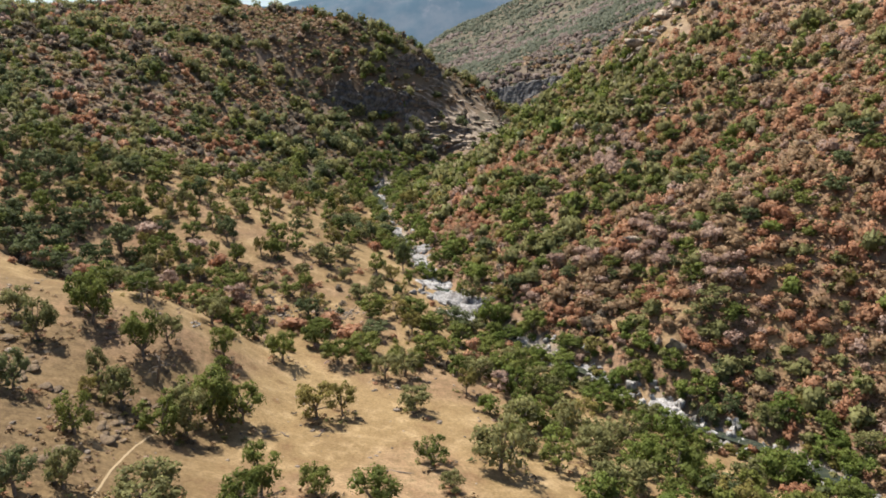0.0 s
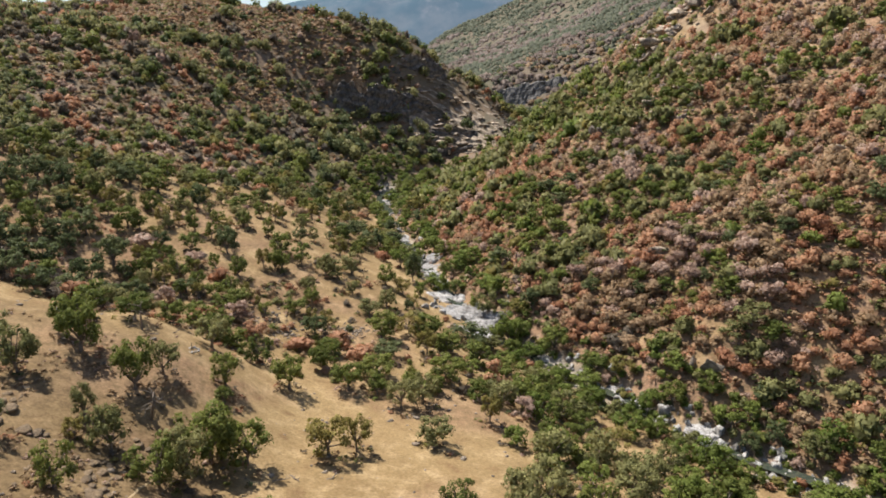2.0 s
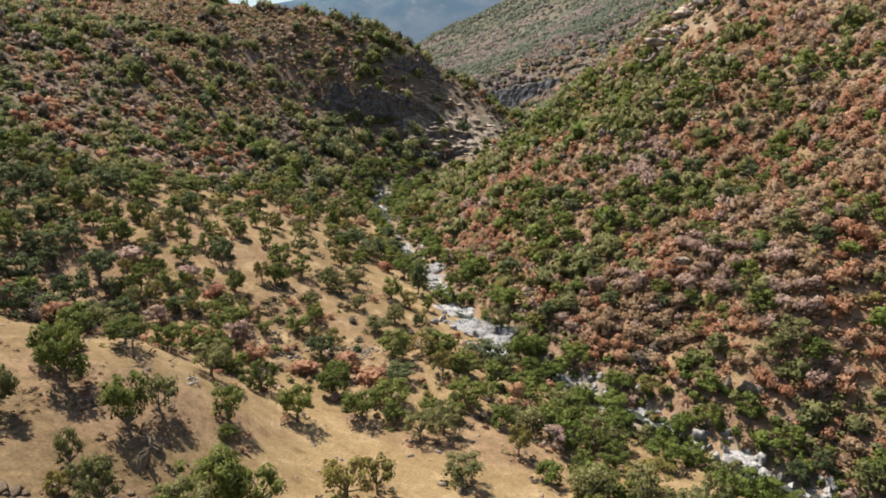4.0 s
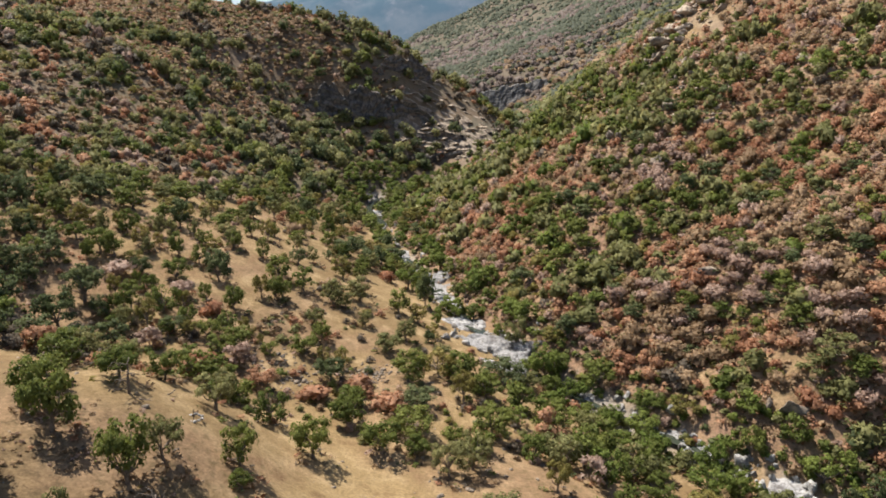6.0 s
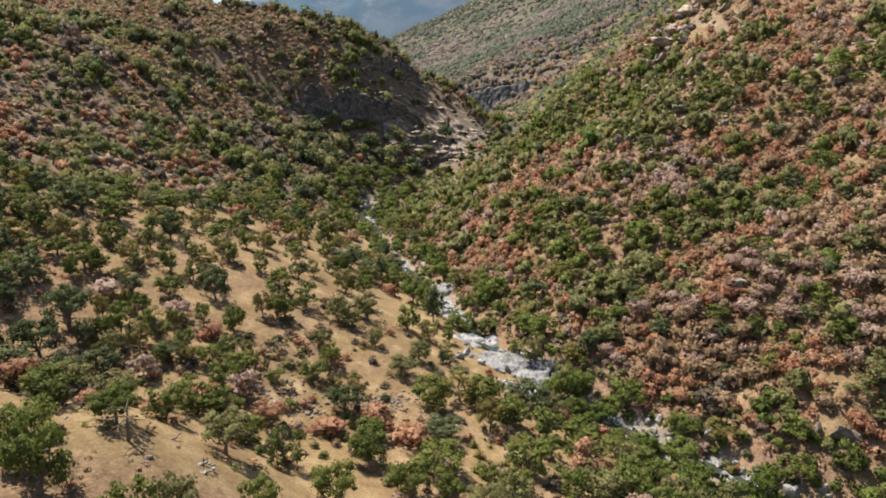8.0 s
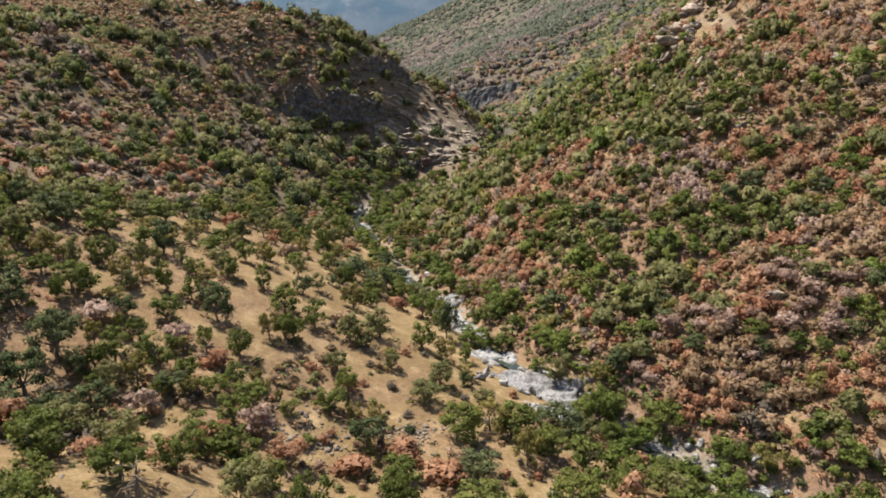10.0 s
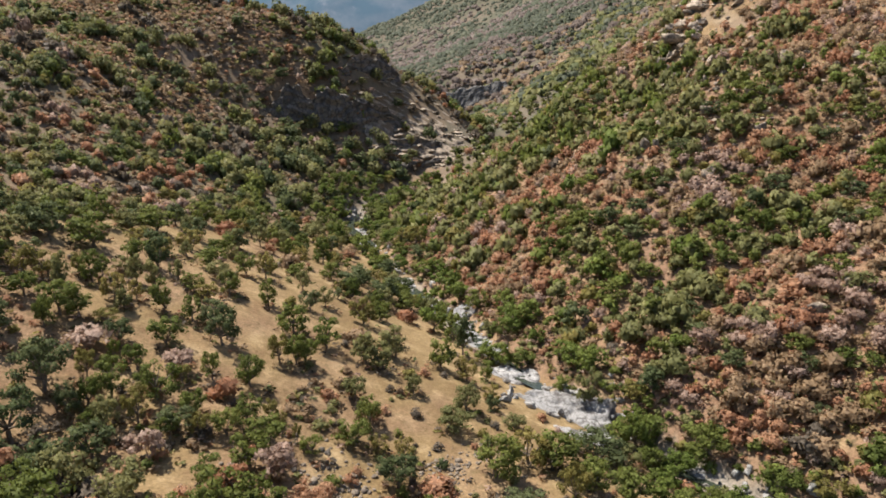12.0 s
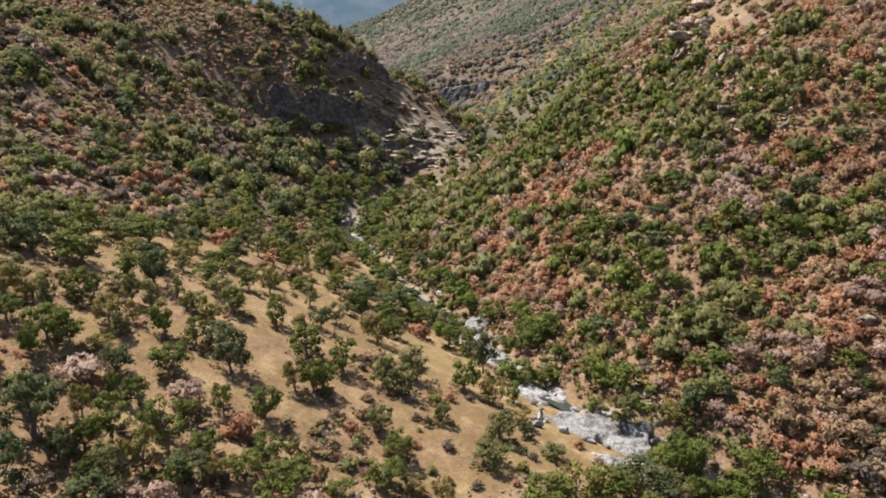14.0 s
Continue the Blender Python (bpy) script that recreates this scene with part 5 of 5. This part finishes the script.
def bedrock(x, y, a, b, h, turn, seed):
    """A worn granite slab: smooth sloping tables of rock, split by a few joints, with steep broken edges."""
    step = 0.34 if a > 8 else 0.26
    gx, gy = np.arange(-a * 0.72, a * 0.72, step), np.arange(-b * 0.85, b * 0.85, step)
    X, Y = np.meshgrid(gx, gy)
    u, v = X.ravel(), Y.ravel()
    ca, sa = math.cos(radians(turn)), math.sin(radians(turn))
    wx, wy = x + u * ca - v * sa, y + u * sa + v * ca
    r = ((np.abs(u) / (a * 0.5)) ** 3 + (np.abs(v) / (b * 0.5)) ** 3) ** (1 / 3) + 0.55 * field(wx, wy, 5.0, seed, 3)
    low = land(wx, wy)
    inside = np.abs(r) < 0.9
    level = float(np.mean(low[inside])) if inside.any() else float(low.mean())
    table = v / b + 0.5 * field(u, v * 2.5, 7.0, seed + 1, 2)                   # tables step down along the short side
    k = np.floor(table * 3.0)
    steps = (k + smooth(0.78, 0.98, table * 3.0 - k)) / 3.0
    joint = np.exp(-(field(u * 0.45, v, 3.0, seed + 3, 2) / 0.06) ** 2) + 0.6 * np.exp(-(field(u, v * 0.5, 2.2, seed + 4, 2) / 0.05) ** 2)
    top = level + h * (0.40 + 0.75 * steps) + 0.24 * field(wx, wy, 2.8, seed + 2, 4) - 0.55 * joint
    z = low - 0.6 + (np.maximum(top, low + 0.12) - low + 0.6) * smooth(1.04, 0.86, r)
    i = (np.arange(len(gy) - 1)[:, None] * len(gx) + np.arange(len(gx) - 1)[None]).ravel()
    i = i[r[i] < 1.12]
    q = np.stack([i, i + 1, i + len(gx) + 1, i + len(gx)], 1)
    me = mesh_of("bedrock_slab", np.stack([wx - x, wy - y, z - level], 1), q, None, [BEDROCK])
    ob = tagged(new("bedrock_slab", me), "pale grey cracked granite bedrock in the creek bed", "rock", "bedrock in the creek")
    ob.matrix_basis = pose(x, y, level)


# bedrock in the creek: x, y, length, breadth, height, turn
for i, row in enumerate([(3, 201, 21, 10, 2.6, -27), (-3, 218, 12, 9, 1.6, -15), (5, 190, 14, 4, 0.5, -12), (-7.5, 241, 6, 14, 1.3, 20), (-8, 249, 6, 6, 1.2, 60),
                         (-6.5, 256, 6, 6, 1.4, 20), (-4, 231, 6, 4, 1.0, 30), (-30.3, 335, 7, 15, 2.3, 8), (-31.8, 352, 7, 14, 2.2, 6), (-19, 286, 5, 8, 1.4, 20),
                         (50, 147, 8, 4.5, 1.3, -30), (40, 159, 5, 3, 0.9, -50), (36, 165, 5, 3, 0.7, -40), (22, 181, 4, 3, 0.7, -45), (-13, 270, 3, 6, 0.9, 15)]):
    bedrock(*row, 700 + 7 * i)

for i in range(26):
    a = rng.uniform(0, 6.283)
    u, v = 11.5 * math.cos(a) * rng.uniform(0.9, 1.15), 6.2 * math.sin(a) * rng.uniform(0.9, 1.15)
    s = float(np.clip(rng.gamma(2.5, 0.42), 0.5, 2.2))
    x, y = 4 + 0.9 * u + 0.42 * v, 201 - 0.42 * u + 0.9 * v + (8 if i % 4 == 0 else 0)
    rock("boulder", CRAGS, i, GRANITE, x, y, (s * 1.5, s * 1.1, s * 0.7), rng.uniform(-40, 10), "grey angular granite block beside the bedrock", "boulders in the creek", 0.2)
for x, y, s in [(-7, 204, 1.6), (-8.5, 202.5, 1.3), (-6, 206.5, 1.4), (-9, 200, 1.8), (46, 148, 2.2), (47, 144, 2.0), (49, 142, 1.8), (53, 141.5, 2.0), (44, 152, 1.6)]:
    rock("boulder", BOULDERS, int(abs(x)), GRANITE, x, y, (s * 1.4, s, s * 0.8), x * 20, "pale rounded granite boulder in the creek bed", "boulders in the creek", 0.15)

near = CREEK_LINE[(CREEK_LINE[:, 1] > 114) & (CREEK_LINE[:, 1] < 178)]
for i in range(60):
    p = near[rng.integers(len(near))]
    s = float(np.clip(rng.gamma(3.0, 0.42), 0.6, 2.3))
    x, y = p[0] + rng.normal() * 2.6, p[1] + rng.normal() * 2.6
    rock("boulder", BOULDERS, i, GRANITE, x, y, (s * 1.3, s, s * 0.8), rng.uniform(0, 360), "grey worn granite boulder in the creek bed", "boulders in the creek", 0.1)

count = 0
patch = Patch()
line = CREEK_LINE[(CREEK_LINE[:, 1] > 90) & (CREEK_LINE[:, 1] < 430)]
for k in range(850):
    p = line[int(len(line) * rng.uniform(0, 1) ** 1.5)]
    x, y = p[0] + rng.normal() * 2.4, p[1] + rng.normal() * 2.4
    s = float(np.clip(rng.gamma(2.0, 0.42), 0.35, 2.4))
    if count < 125 and s > 1.25:
        rock("boulder", BOULDERS, k, GRANITE, x, y, (s * 1.2, s, s * 0.8), rng.uniform(0, 360), "pale rounded granite boulder in the creek bed", "boulders in the creek", 0.2)
        count += 1
    else:
        one = np.array([0.0])
        patch.put(PEBBLES[k % 4], one + x, one + y, land(x, y), one + rng.uniform(0, 6), one + s * 0.45, one + s * 0.4, np.array([0]), one)
patch.build("creek_stones", "small pale stones in the creek bed", "stones", [GRANITE])

# stones and tussocks strewn over the meadow
patch = Patch()
x, y = sow(rng, -85, 25, 68, 150, 3.4, 1.6)
keep = (rng.uniform(0, 1, x.size) < 0.25 + 0.75 * smooth(-0.05, 0.35, field(x, y, 22, 81, 2))) & (creek_side(x, y) < -12)
x, y = x[keep], y[keep]
s = rng.gamma(2, 0.11, x.size).clip(0.1, 0.7)
fill(patch, PEBBLES, x, y, land(x, y), s, s * 0.7, np.zeros(x.size, int))
patch.build("field_stones", "small brown stones scattered over dry grass", "stones", [OUTCROP])

# rubble along the gully's bed
patch = Patch()
k = rng.uniform(0, 1, 900)
x = -54 + 46 * k + rng.normal(size=900) * 2.5
y = 168.5 - 4 * np.sin(k * 5) + rng.normal(size=900) * 3.2
keep = free(x, y, np.full(900, 0.5), 0.0)
x, y = x[keep], y[keep]
s = rng.gamma(2.2, 0.10, x.size).clip(0.1, 0.6)
fill(patch, PEBBLES, x, y, land(x, y) + 0.03, s, s * 0.75, np.zeros(x.size, int))
patch.build("gully_rubble", "grey-brown rubble along the gully bed", "rocks", [OUTCROP])

# clods of earth on the eroded slope
patch = Patch()
x, y = rng.uniform(-74, -44, 420), rng.uniform(74, 112, 420)
keep = (field(x, y, 11, 85, 2) > -0.05) & free(x, y, np.full(420, 1.0), 0.2)
x, y = x[keep], y[keep]
s = rng.gamma(2.5, 0.16, x.size).clip(0.18, 1.0)
fill(patch, PEBBLES, x, y, land(x, y) - 0.08, s * 1.5, s * 0.55, np.zeros(x.size, int))
patch.build("earth_clods", "brown clods and small ledges of eroded earth", "earth", [CLOD])

# tussocks on the worn slope
x, y = sow(rng, -95, -30, 66, 135, 1.15, 1.4)
keep = rng.uniform(0, 1, x.size) < 0.75 * smooth(-36, -50, x + 0.25 * (y - 90)) * smooth(138, 112, y) * smooth(-0.2, 0.3, field(x, y, 7, 83, 2))
x, y = x[keep], y[keep]
wide = rng.uniform(0.5, 1.5, x.size)
kind = np.where(rng.uniform(0, 1, x.size) < 0.75, IDX["n"], IDX["p"])
patch = Patch()
fill(patch, [shrub_shape(230 + s, count=16, size=0.7, lobes=2, core=0) for s in range(4)], x, y, land(x, y) - 0.05, wide / 3, wide / 6.5, kind)
patch.build("tussocks", "brown dry tussocks on the worn slope", "grass", MATS)

# crags on the spur and its crest
for i in range(170):
    while True:
        x, y = rng.uniform(25, 175), rng.uniform(170, 372)
        up = float(land(x, y, False)[0])
        if creek_side(x, y)[0] > 14 and rng.uniform() < 0.12 + 0.88 * float(smooth(48, 80, np.array(up))):
            break
    s = float(np.clip(rng.gamma(3, 0.62), 0.8, 3.6))
    rock("crag", CRAGS, i, OUTCROP, x, y, (s * 1.5, s, s * rng.uniform(0.35, 0.65)), rng.uniform(-40, 60), "brown weathered rock outcrop on the shrubby slope", "crags on the spur", 0.15, rng.uniform(-12, 12))
for x, y, a, b, c, turn in [(80.5, 325, 5, 4, 3, 20), (90, 338, 12, 6, 3, 30), (96, 345, 10, 6, 3.5, 25), (104, 352, 9, 7, 4, 10), (99, 283, 5, 4, 3, 0), (112, 357, 10, 6, 4, 40), (86, 331, 8, 4, 2.4, 30), (101, 340, 7, 4, 2.4, 20), (93, 350, 8, 4, 2.6, 35)]:
    rock("crag", CRAGS, int(x), TANROCK, x, y, (a, b, c), turn, "tall tan rock outcrop on the spur's crest", "crags on the spur", 0.1)

for i in range(70):
    u, w = rng.uniform(-0.1, 1.15), rng.normal() * 7
    x, y = 78 + 34 * u + 0.76 * w, 318 + 40 * u - 0.65 * w
    s = float(np.clip(rng.gamma(3, 0.75), 0.9, 4.5))
    rock("crag", CRAGS, i, TANROCK, x, y, (s * 1.8, s, s * rng.uniform(0.4, 0.7)), rng.uniform(10, 50), "tan weathered rock on the spur's crest", "crags on the spur", 0.15, rng.uniform(-15, 15))

# bare rock that shows singly on the spur's face: x, y, length, breadth, height, turn
for i, (x, y, a, b, c, turn) in enumerate([(59.5, 295, 8, 4, 3.2, 25), (57, 301, 6, 3, 2.2, 35), (63, 290, 4, 3, 2.4, 10), (84, 331, 4, 3, 3.2, 0), (82, 300, 7, 3, 2.2, 30), (109, 264, 7, 3, 2.6, 35),
                                           (55, 197, 9, 3, 2.0, 20), (63, 198, 4, 2, 1.5, 10), (104, 205, 7, 3, 1.4, -20), (98, 340.6, 9, 6, 3.4, 30), (111, 349, 9, 6, 4.5, 15)]):
    rock("crag", CRAGS, i + 3, TANROCK, x, y, (a, b, c), turn, "pale tan rock outcrop among the shrubs", "crags on the spur", 0.05)
for i, (x, y, a, b, c, turn) in enumerate([(52, 276, 3, 2.5, 3.6, 0), (54, 273, 2.5, 2, 2.6, 40), (97, 280, 4, 3, 3, 0), (79, 262, 5, 3, 2.8, 20), (61, 253.6, 6, 4, 3, 0), (55, 157.5, 6, 3, 2.6, -30), (52, 160, 3, 2, 2, 10), (81, 332, 3, 2.5, 3, 30)]):
    rock("crag", CRAGS, i + 1, OUTCROP, x, y, (a, b, c), turn, "grey-brown broken rock among the shrubs", "crags on the spur", 0.05)

# loose rock on the upper spur
x, y = sow(rng, 20, 190, 225, 372, 3.0, 1.4)
keep = (creek_side(x, y) > 14) & (rng.uniform(0, 1, x.size) < smooth(40, 62, land(x, y, False)) * (0.2 + 0.8 * smooth(-0.1, 0.3, field(x, y, 14, 84, 2))))
x, y = x[keep], y[keep]
s = rng.gamma(2.5, 0.26, x.size).clip(0.25, 1.6)
patch = Patch()
fill(patch, PEBBLES, x, y, land(x, y) + 0.1, s, s * 0.75, np.zeros(x.size, int))
patch.build("loose_rock", "tan loose rock on the upper spur", "rocks", [TANROCK])

# the cliff on the hill: one face of rock, broken into ledges
def build_cliff():
    gx, gy = np.arange(-28, 46, 0.8), np.arange(438, 514, 0.8)
    X, Y = np.meshgrid(gx, gy)
    x, y = X.ravel(), Y.ravel()
    m = smooth(-24, -14, x) * smooth(44, 34, x) * smooth(444, 452, y + 0.12 * x) * smooth(512, 498, y) * (0.62 + 0.5 * field(x, y, 15, 96, 3)).clip(0, 1)
    h = land(x, y)
    w = h + 1.4 * field(x, y, 13, 93, 3) + 0.55 * x          # beds dip towards the gorge
    rise = 3.0
    k = np.floor(w / rise)
    ledge = (k + smooth(0.55, 0.95, w / rise - k)) * rise - w
    z = h + ledge * 0.95 * smooth(0.05, 0.5, m) * 0.9 + 0.7 * field(x, y, 5, 94, 4) - 1.6 * (1 - smooth(0.02, 0.35, m))
    keep = m > 0.01
    n = len(gx)
    i = (np.arange(len(gy) - 1)[:, None] * n + np.arange(n - 1)[None]).ravel()
    i = i[keep[i] | keep[i + 1] | keep[i + n] | keep[i + n + 1]]
    push = 1.3 * field(z * 2.0, x * 0.6, 5, 95, 2) * smooth(0.1, 0.5, m)
    me = mesh_of("cliff", np.stack([x, y - push, z], 1), np.stack([i, i + 1, i + n + 1, i + n], 1), None, [TANROCK])
    return tagged(new("cliff", me), "bare tan rock slope below the cliff", "cliff", kind="structure")


build_cliff()
patch = Patch()
for i in range(150):
    while True:
        x, y = rng.uniform(-60, 40), rng.uniform(440, 508)
        if rng.uniform() < 0.08 + 0.9 * (x > -22):
            break
    w, one = float(np.clip(rng.gamma(3, 0.8), 1.0, 4.5)), np.array([0.0])
    patch.put(CRAGS[i % 8], one + x, one + y, land(x, y), one + rng.uniform(0.1, 0.9), one + w, one + w * 0.24, np.array([0]), one)
patch.build("rock_slabs", "tan rock slabs on the hill's steep flank", "rocks", [TANROCK])


def rock_face(line, rise, seed, mat, label, lean=0.08, step=1.0, vary=0.45):
    """A steep broken face of rock along a line (x, y, height), ledged, running back into the slope at its top."""
    p = spline([(a, b, 0, h) for a, b, h in line], step)
    p[:, 3] *= 1 + vary * field(p[:, 0], p[:, 1], 5.0, seed + 5, 2)
    p[:, 2] = land(p[:, 0], p[:, 1], False) - 1.5
    side = unit(np.gradient(p[:, :2], axis=0))[:, ::-1] * np.array([-1, 1])          # into the slope
    n, tall = len(p), p[:, 3].max()
    rows = []
    levels = np.concatenate([np.linspace(-0.25, 1, int(tall / (step * 0.8)) + 2), [0.93, 0.8, 0.2]])
    s = np.arange(n) * step
    for j, q in enumerate(levels):
        h = p[:, 3] * q
        back = lean * h.clip(0, None)
        band = h / rise + 0.7 * field(s, h, 9.0, seed, 2)
        k = np.floor(band)
        ledge = rise * 0.42 * (k - band + smooth(0.6, 0.95, band - k) + 0.5)
        rib = 2.2 * field(s, h * 0.3, 7.0, seed + 1, 3) + 1.7 * field(s, h * 0.5, 2.4, seed + 2, 4)
        away = back + ledge + rib
        if j >= len(levels) - 2:
            away = away + (2.0 if j == len(levels) - 2 else 6.0)
        rows.append(np.column_stack([p[:, :2] + side * away[:, None], p[:, 2] + h + 0.5 * field(s, h, 3.0, seed + 3, 2)]))
    v = np.stack(rows, 1).reshape(-1, 3)
    m = len(levels)
    i = (np.arange(n - 1)[:, None] * m + np.arange(m - 1)[None]).ravel()
    me = mesh_of("cliff", v, np.stack([i, i + m, i + m + 1, i + 1], 1), None, [mat])
    return tagged(new("cliff", me), label, "cliff", kind="structure")


rock_face([(-74, 434, 4), (-67, 435, 12), (-61, 437, 18), (-52, 441, 17), (-44, 445, 21), (-36, 449, 20), (-28, 454, 16), (-20, 459, 12), (-10, 464, 9), (0, 468, 4)], 4.5, 801, CLIFF, "shaded ledged rock cliff on the hillside", 0.20, 0.7, 0.30)
rock_face([(-36, 472, 3), (-30, 475, 9), (-22, 480, 13), (-14, 487, 14), (-6, 494, 10), (2, 502, 4)], 4.0, 811, CLIFF, "shaded rock face near the hill's shoulder", 0.15, 0.7, 0.35)
rock_face([(-14, 452, 2), (-6, 453, 5), (2, 456, 6), (10, 459, 4), (18, 463, 2)], 3.0, 815, CLIFF, "shaded rock ledge across the slab slope", 0.2, 1.0, 0.3)
rock_face([(-40, 427, 2), (-30, 431, 4), (-20, 430, 6), (-12, 436, 4), (-4, 436, 6), (4, 441, 4), (16, 447, 2)], 3.0, 821, CLIFF, "low shaded rock ledges above the creek")
rock_face([(40, 762, 6), (48, 754, 16), (58, 748, 22), (74, 742, 24), (92, 737, 21), (108, 733, 15), (124, 730, 6)], 2.4, 831, GORGE, "grey banded rock wall of the gorge", 0.45, 0.9, 0.12)


# ---- small things on the meadow ----
WOOD = bark_material()
WOOD.name = "grey_dead_wood"


def branch_mesh(seed, length, thick, forks):
    """A dead limb lying along x, with stubs."""
    r = np.random.default_rng(seed)
    p, pieces = np.array([-length / 2, 0, thick * 0.7]), []
    d = np.array([1.0, 0, 0.0])
    for k in range(5):
        e = p + d * length / 5 + np.array([0, r.normal() * 0.18, abs(r.normal()) * 0.04])
        pieces.append(tube(p, e, thick * (1 - 0.15 * k), thick * (0.85 - 0.15 * k), 6))
        if k in forks:
            pieces.append(tube(e, e + np.array([0.5, r.choice([-1, 1]) * 0.8, 0.35]) * length * 0.22, thick * 0.45, thick * 0.15, 5))
        p = e
    return mesh_of("fallen_branch", *join(pieces), [WOOD])


for i, (x, y, length, turn) in enumerate([(-27.9, 102.8, 3.6, 25), (-25.7, 104.6, 2.2, -20), (-20.7, 106.4, 2.4, 50), (-47.6, 110, 3.2, 5), (-6.2, 95.7, 3.8, -10), (-57.7, 128, 3.0, 30), (-54.4, 127.6, 3.4, -15), (-52.7, 133.0, 2.4, 60)]):
    ob = tagged(new("fallen_branch", branch_mesh(300 + i, length, 0.17, (1, 3))), "grey dead branch lying on dry grass", "branch", "fallen branches")
    ob.matrix_basis = pose(x, y, float(land(x, y)[0]) - 0.05, 0, 0, turn)


def snag(x, y, height, lean, turn):
    """A standing dead tree with bare limbs."""
    r = np.random.default_rng(int(abs(x) * 7))
    top, pieces = np.array([0.3, 0.1, height]), [tube((0, 0, -0.5), (0.1, 0, height * 0.5), 0.24, 0.17), tube((0.1, 0, height * 0.5), (0.3, 0.1, height), 0.17, 0.05)]
    for k in range(9):
        z = height * r.uniform(0.35, 0.95)
        a = r.uniform(0, 6.28)
        e = np.array([math.cos(a) * 1.5, math.sin(a) * 1.5, z + r.uniform(0.0, 1.0)])
        pieces += [tube((0.15, 0, z), e, 0.08, 0.04, 5), tube(e, e + np.array([math.cos(a + 0.6), math.sin(a + 0.6), -0.4]) * 0.9, 0.04, 0.015, 4)]
    ob = tagged(new("dead_tree", mesh_of("dead_tree", *join(pieces), [WOOD])), "grey bare dead tree standing on dry grass", "tree")
    ob.matrix_basis = pose(x, y, float(land(x, y)[0]), lean, 0, turn)


snag(-56.5, 128.3, 4.6, 4, 20)
snag(-46.6, 106.3, 6.5, 28, 35)

# ring of stones round an old campfire, with a post
ring = tagged(new("campfire_ring"), "ring of grey stones round a wooden post on dry grass", "campfire")
ring.matrix_basis = pose(-48.0, 128.0, float(land(-48.0, 128.0)[0]))
for k in range(11):
    a = k * 2 * math.pi / 11
    part("stone", shared("stone", k % 8, BOULDERS[k % 8], GRANITE), ring, "", pose(1.1 * math.cos(a), 1.1 * math.sin(a), 0.12 + 0.25 * (-0.33 * math.cos(a)), 0, 0, k * 70) @ Matrix.Diagonal((0.36, 0.32, 0.40, 1)))
part("post", mesh_of("post", *tube((0, 0, -0.4), (0.05, 0, 1.5), 0.07, 0.06), [WOOD]), ring, "weathered wooden post")
for x, y, s in [(-72.9, 132.1, 0.8), (-72.0, 131.0, 0.7), (-71.2, 130.2, 0.75)]:
    rock("boulder", BOULDERS, int(-x * 10), GRANITE, x, y, (s * 1.2, s, s * 0.8), x * 30, "pale stone lying on dry grass", "pale stones on the meadow", 0.2)


def build_trail():
    """A narrow worn track over the grass."""
    line = spline([(-43.5, 104, 0), (-42.8, 100.5, 0), (-42.2, 95, 0), (-42.3, 89.5, 0), (-41.2, 79, 0), (-40, 72, 0), (-38, 62, 0)], 0.8)
    side = unit(np.gradient(line[:, :2], axis=0))[:, ::-1] * np.array([1, -1])
    rows = []
    for o in (-0.13, 0.0, 0.13):
        p = line[:, :2] + side * (o + 0.12 * field(line[:, 0], line[:, 1], 3, 97, 2)[:, None])
        rows.append(np.column_stack([p, land(p[:, 0], p[:, 1]) + (0.07 if o == 0 else 0.03)]))
    v = np.stack(rows, 1).reshape(-1, 3)
    i = (np.arange(len(line) - 1)[:, None] * 3 + np.arange(2)[None]).ravel()
    m, n, l, p, out = material("worn_earth")
    co = n.new("ShaderNodeNewGeometry").outputs["Position"]
    l.new(mix_colour(n, l, noise_node(n, l, 1.5, 4, 0.6, co).outputs[0], (0.34, 0.25, 0.135), (0.42, 0.32, 0.19)), p.inputs["Base Color"])
    p.inputs["Roughness"].default_value = 1.0
    return tagged(new("trail", mesh_of("trail", v, np.stack([i, i + 1, i + 4, i + 3], 1), None, [m])), "narrow pale track worn through dry grass", "path", kind="structure")


build_trail()
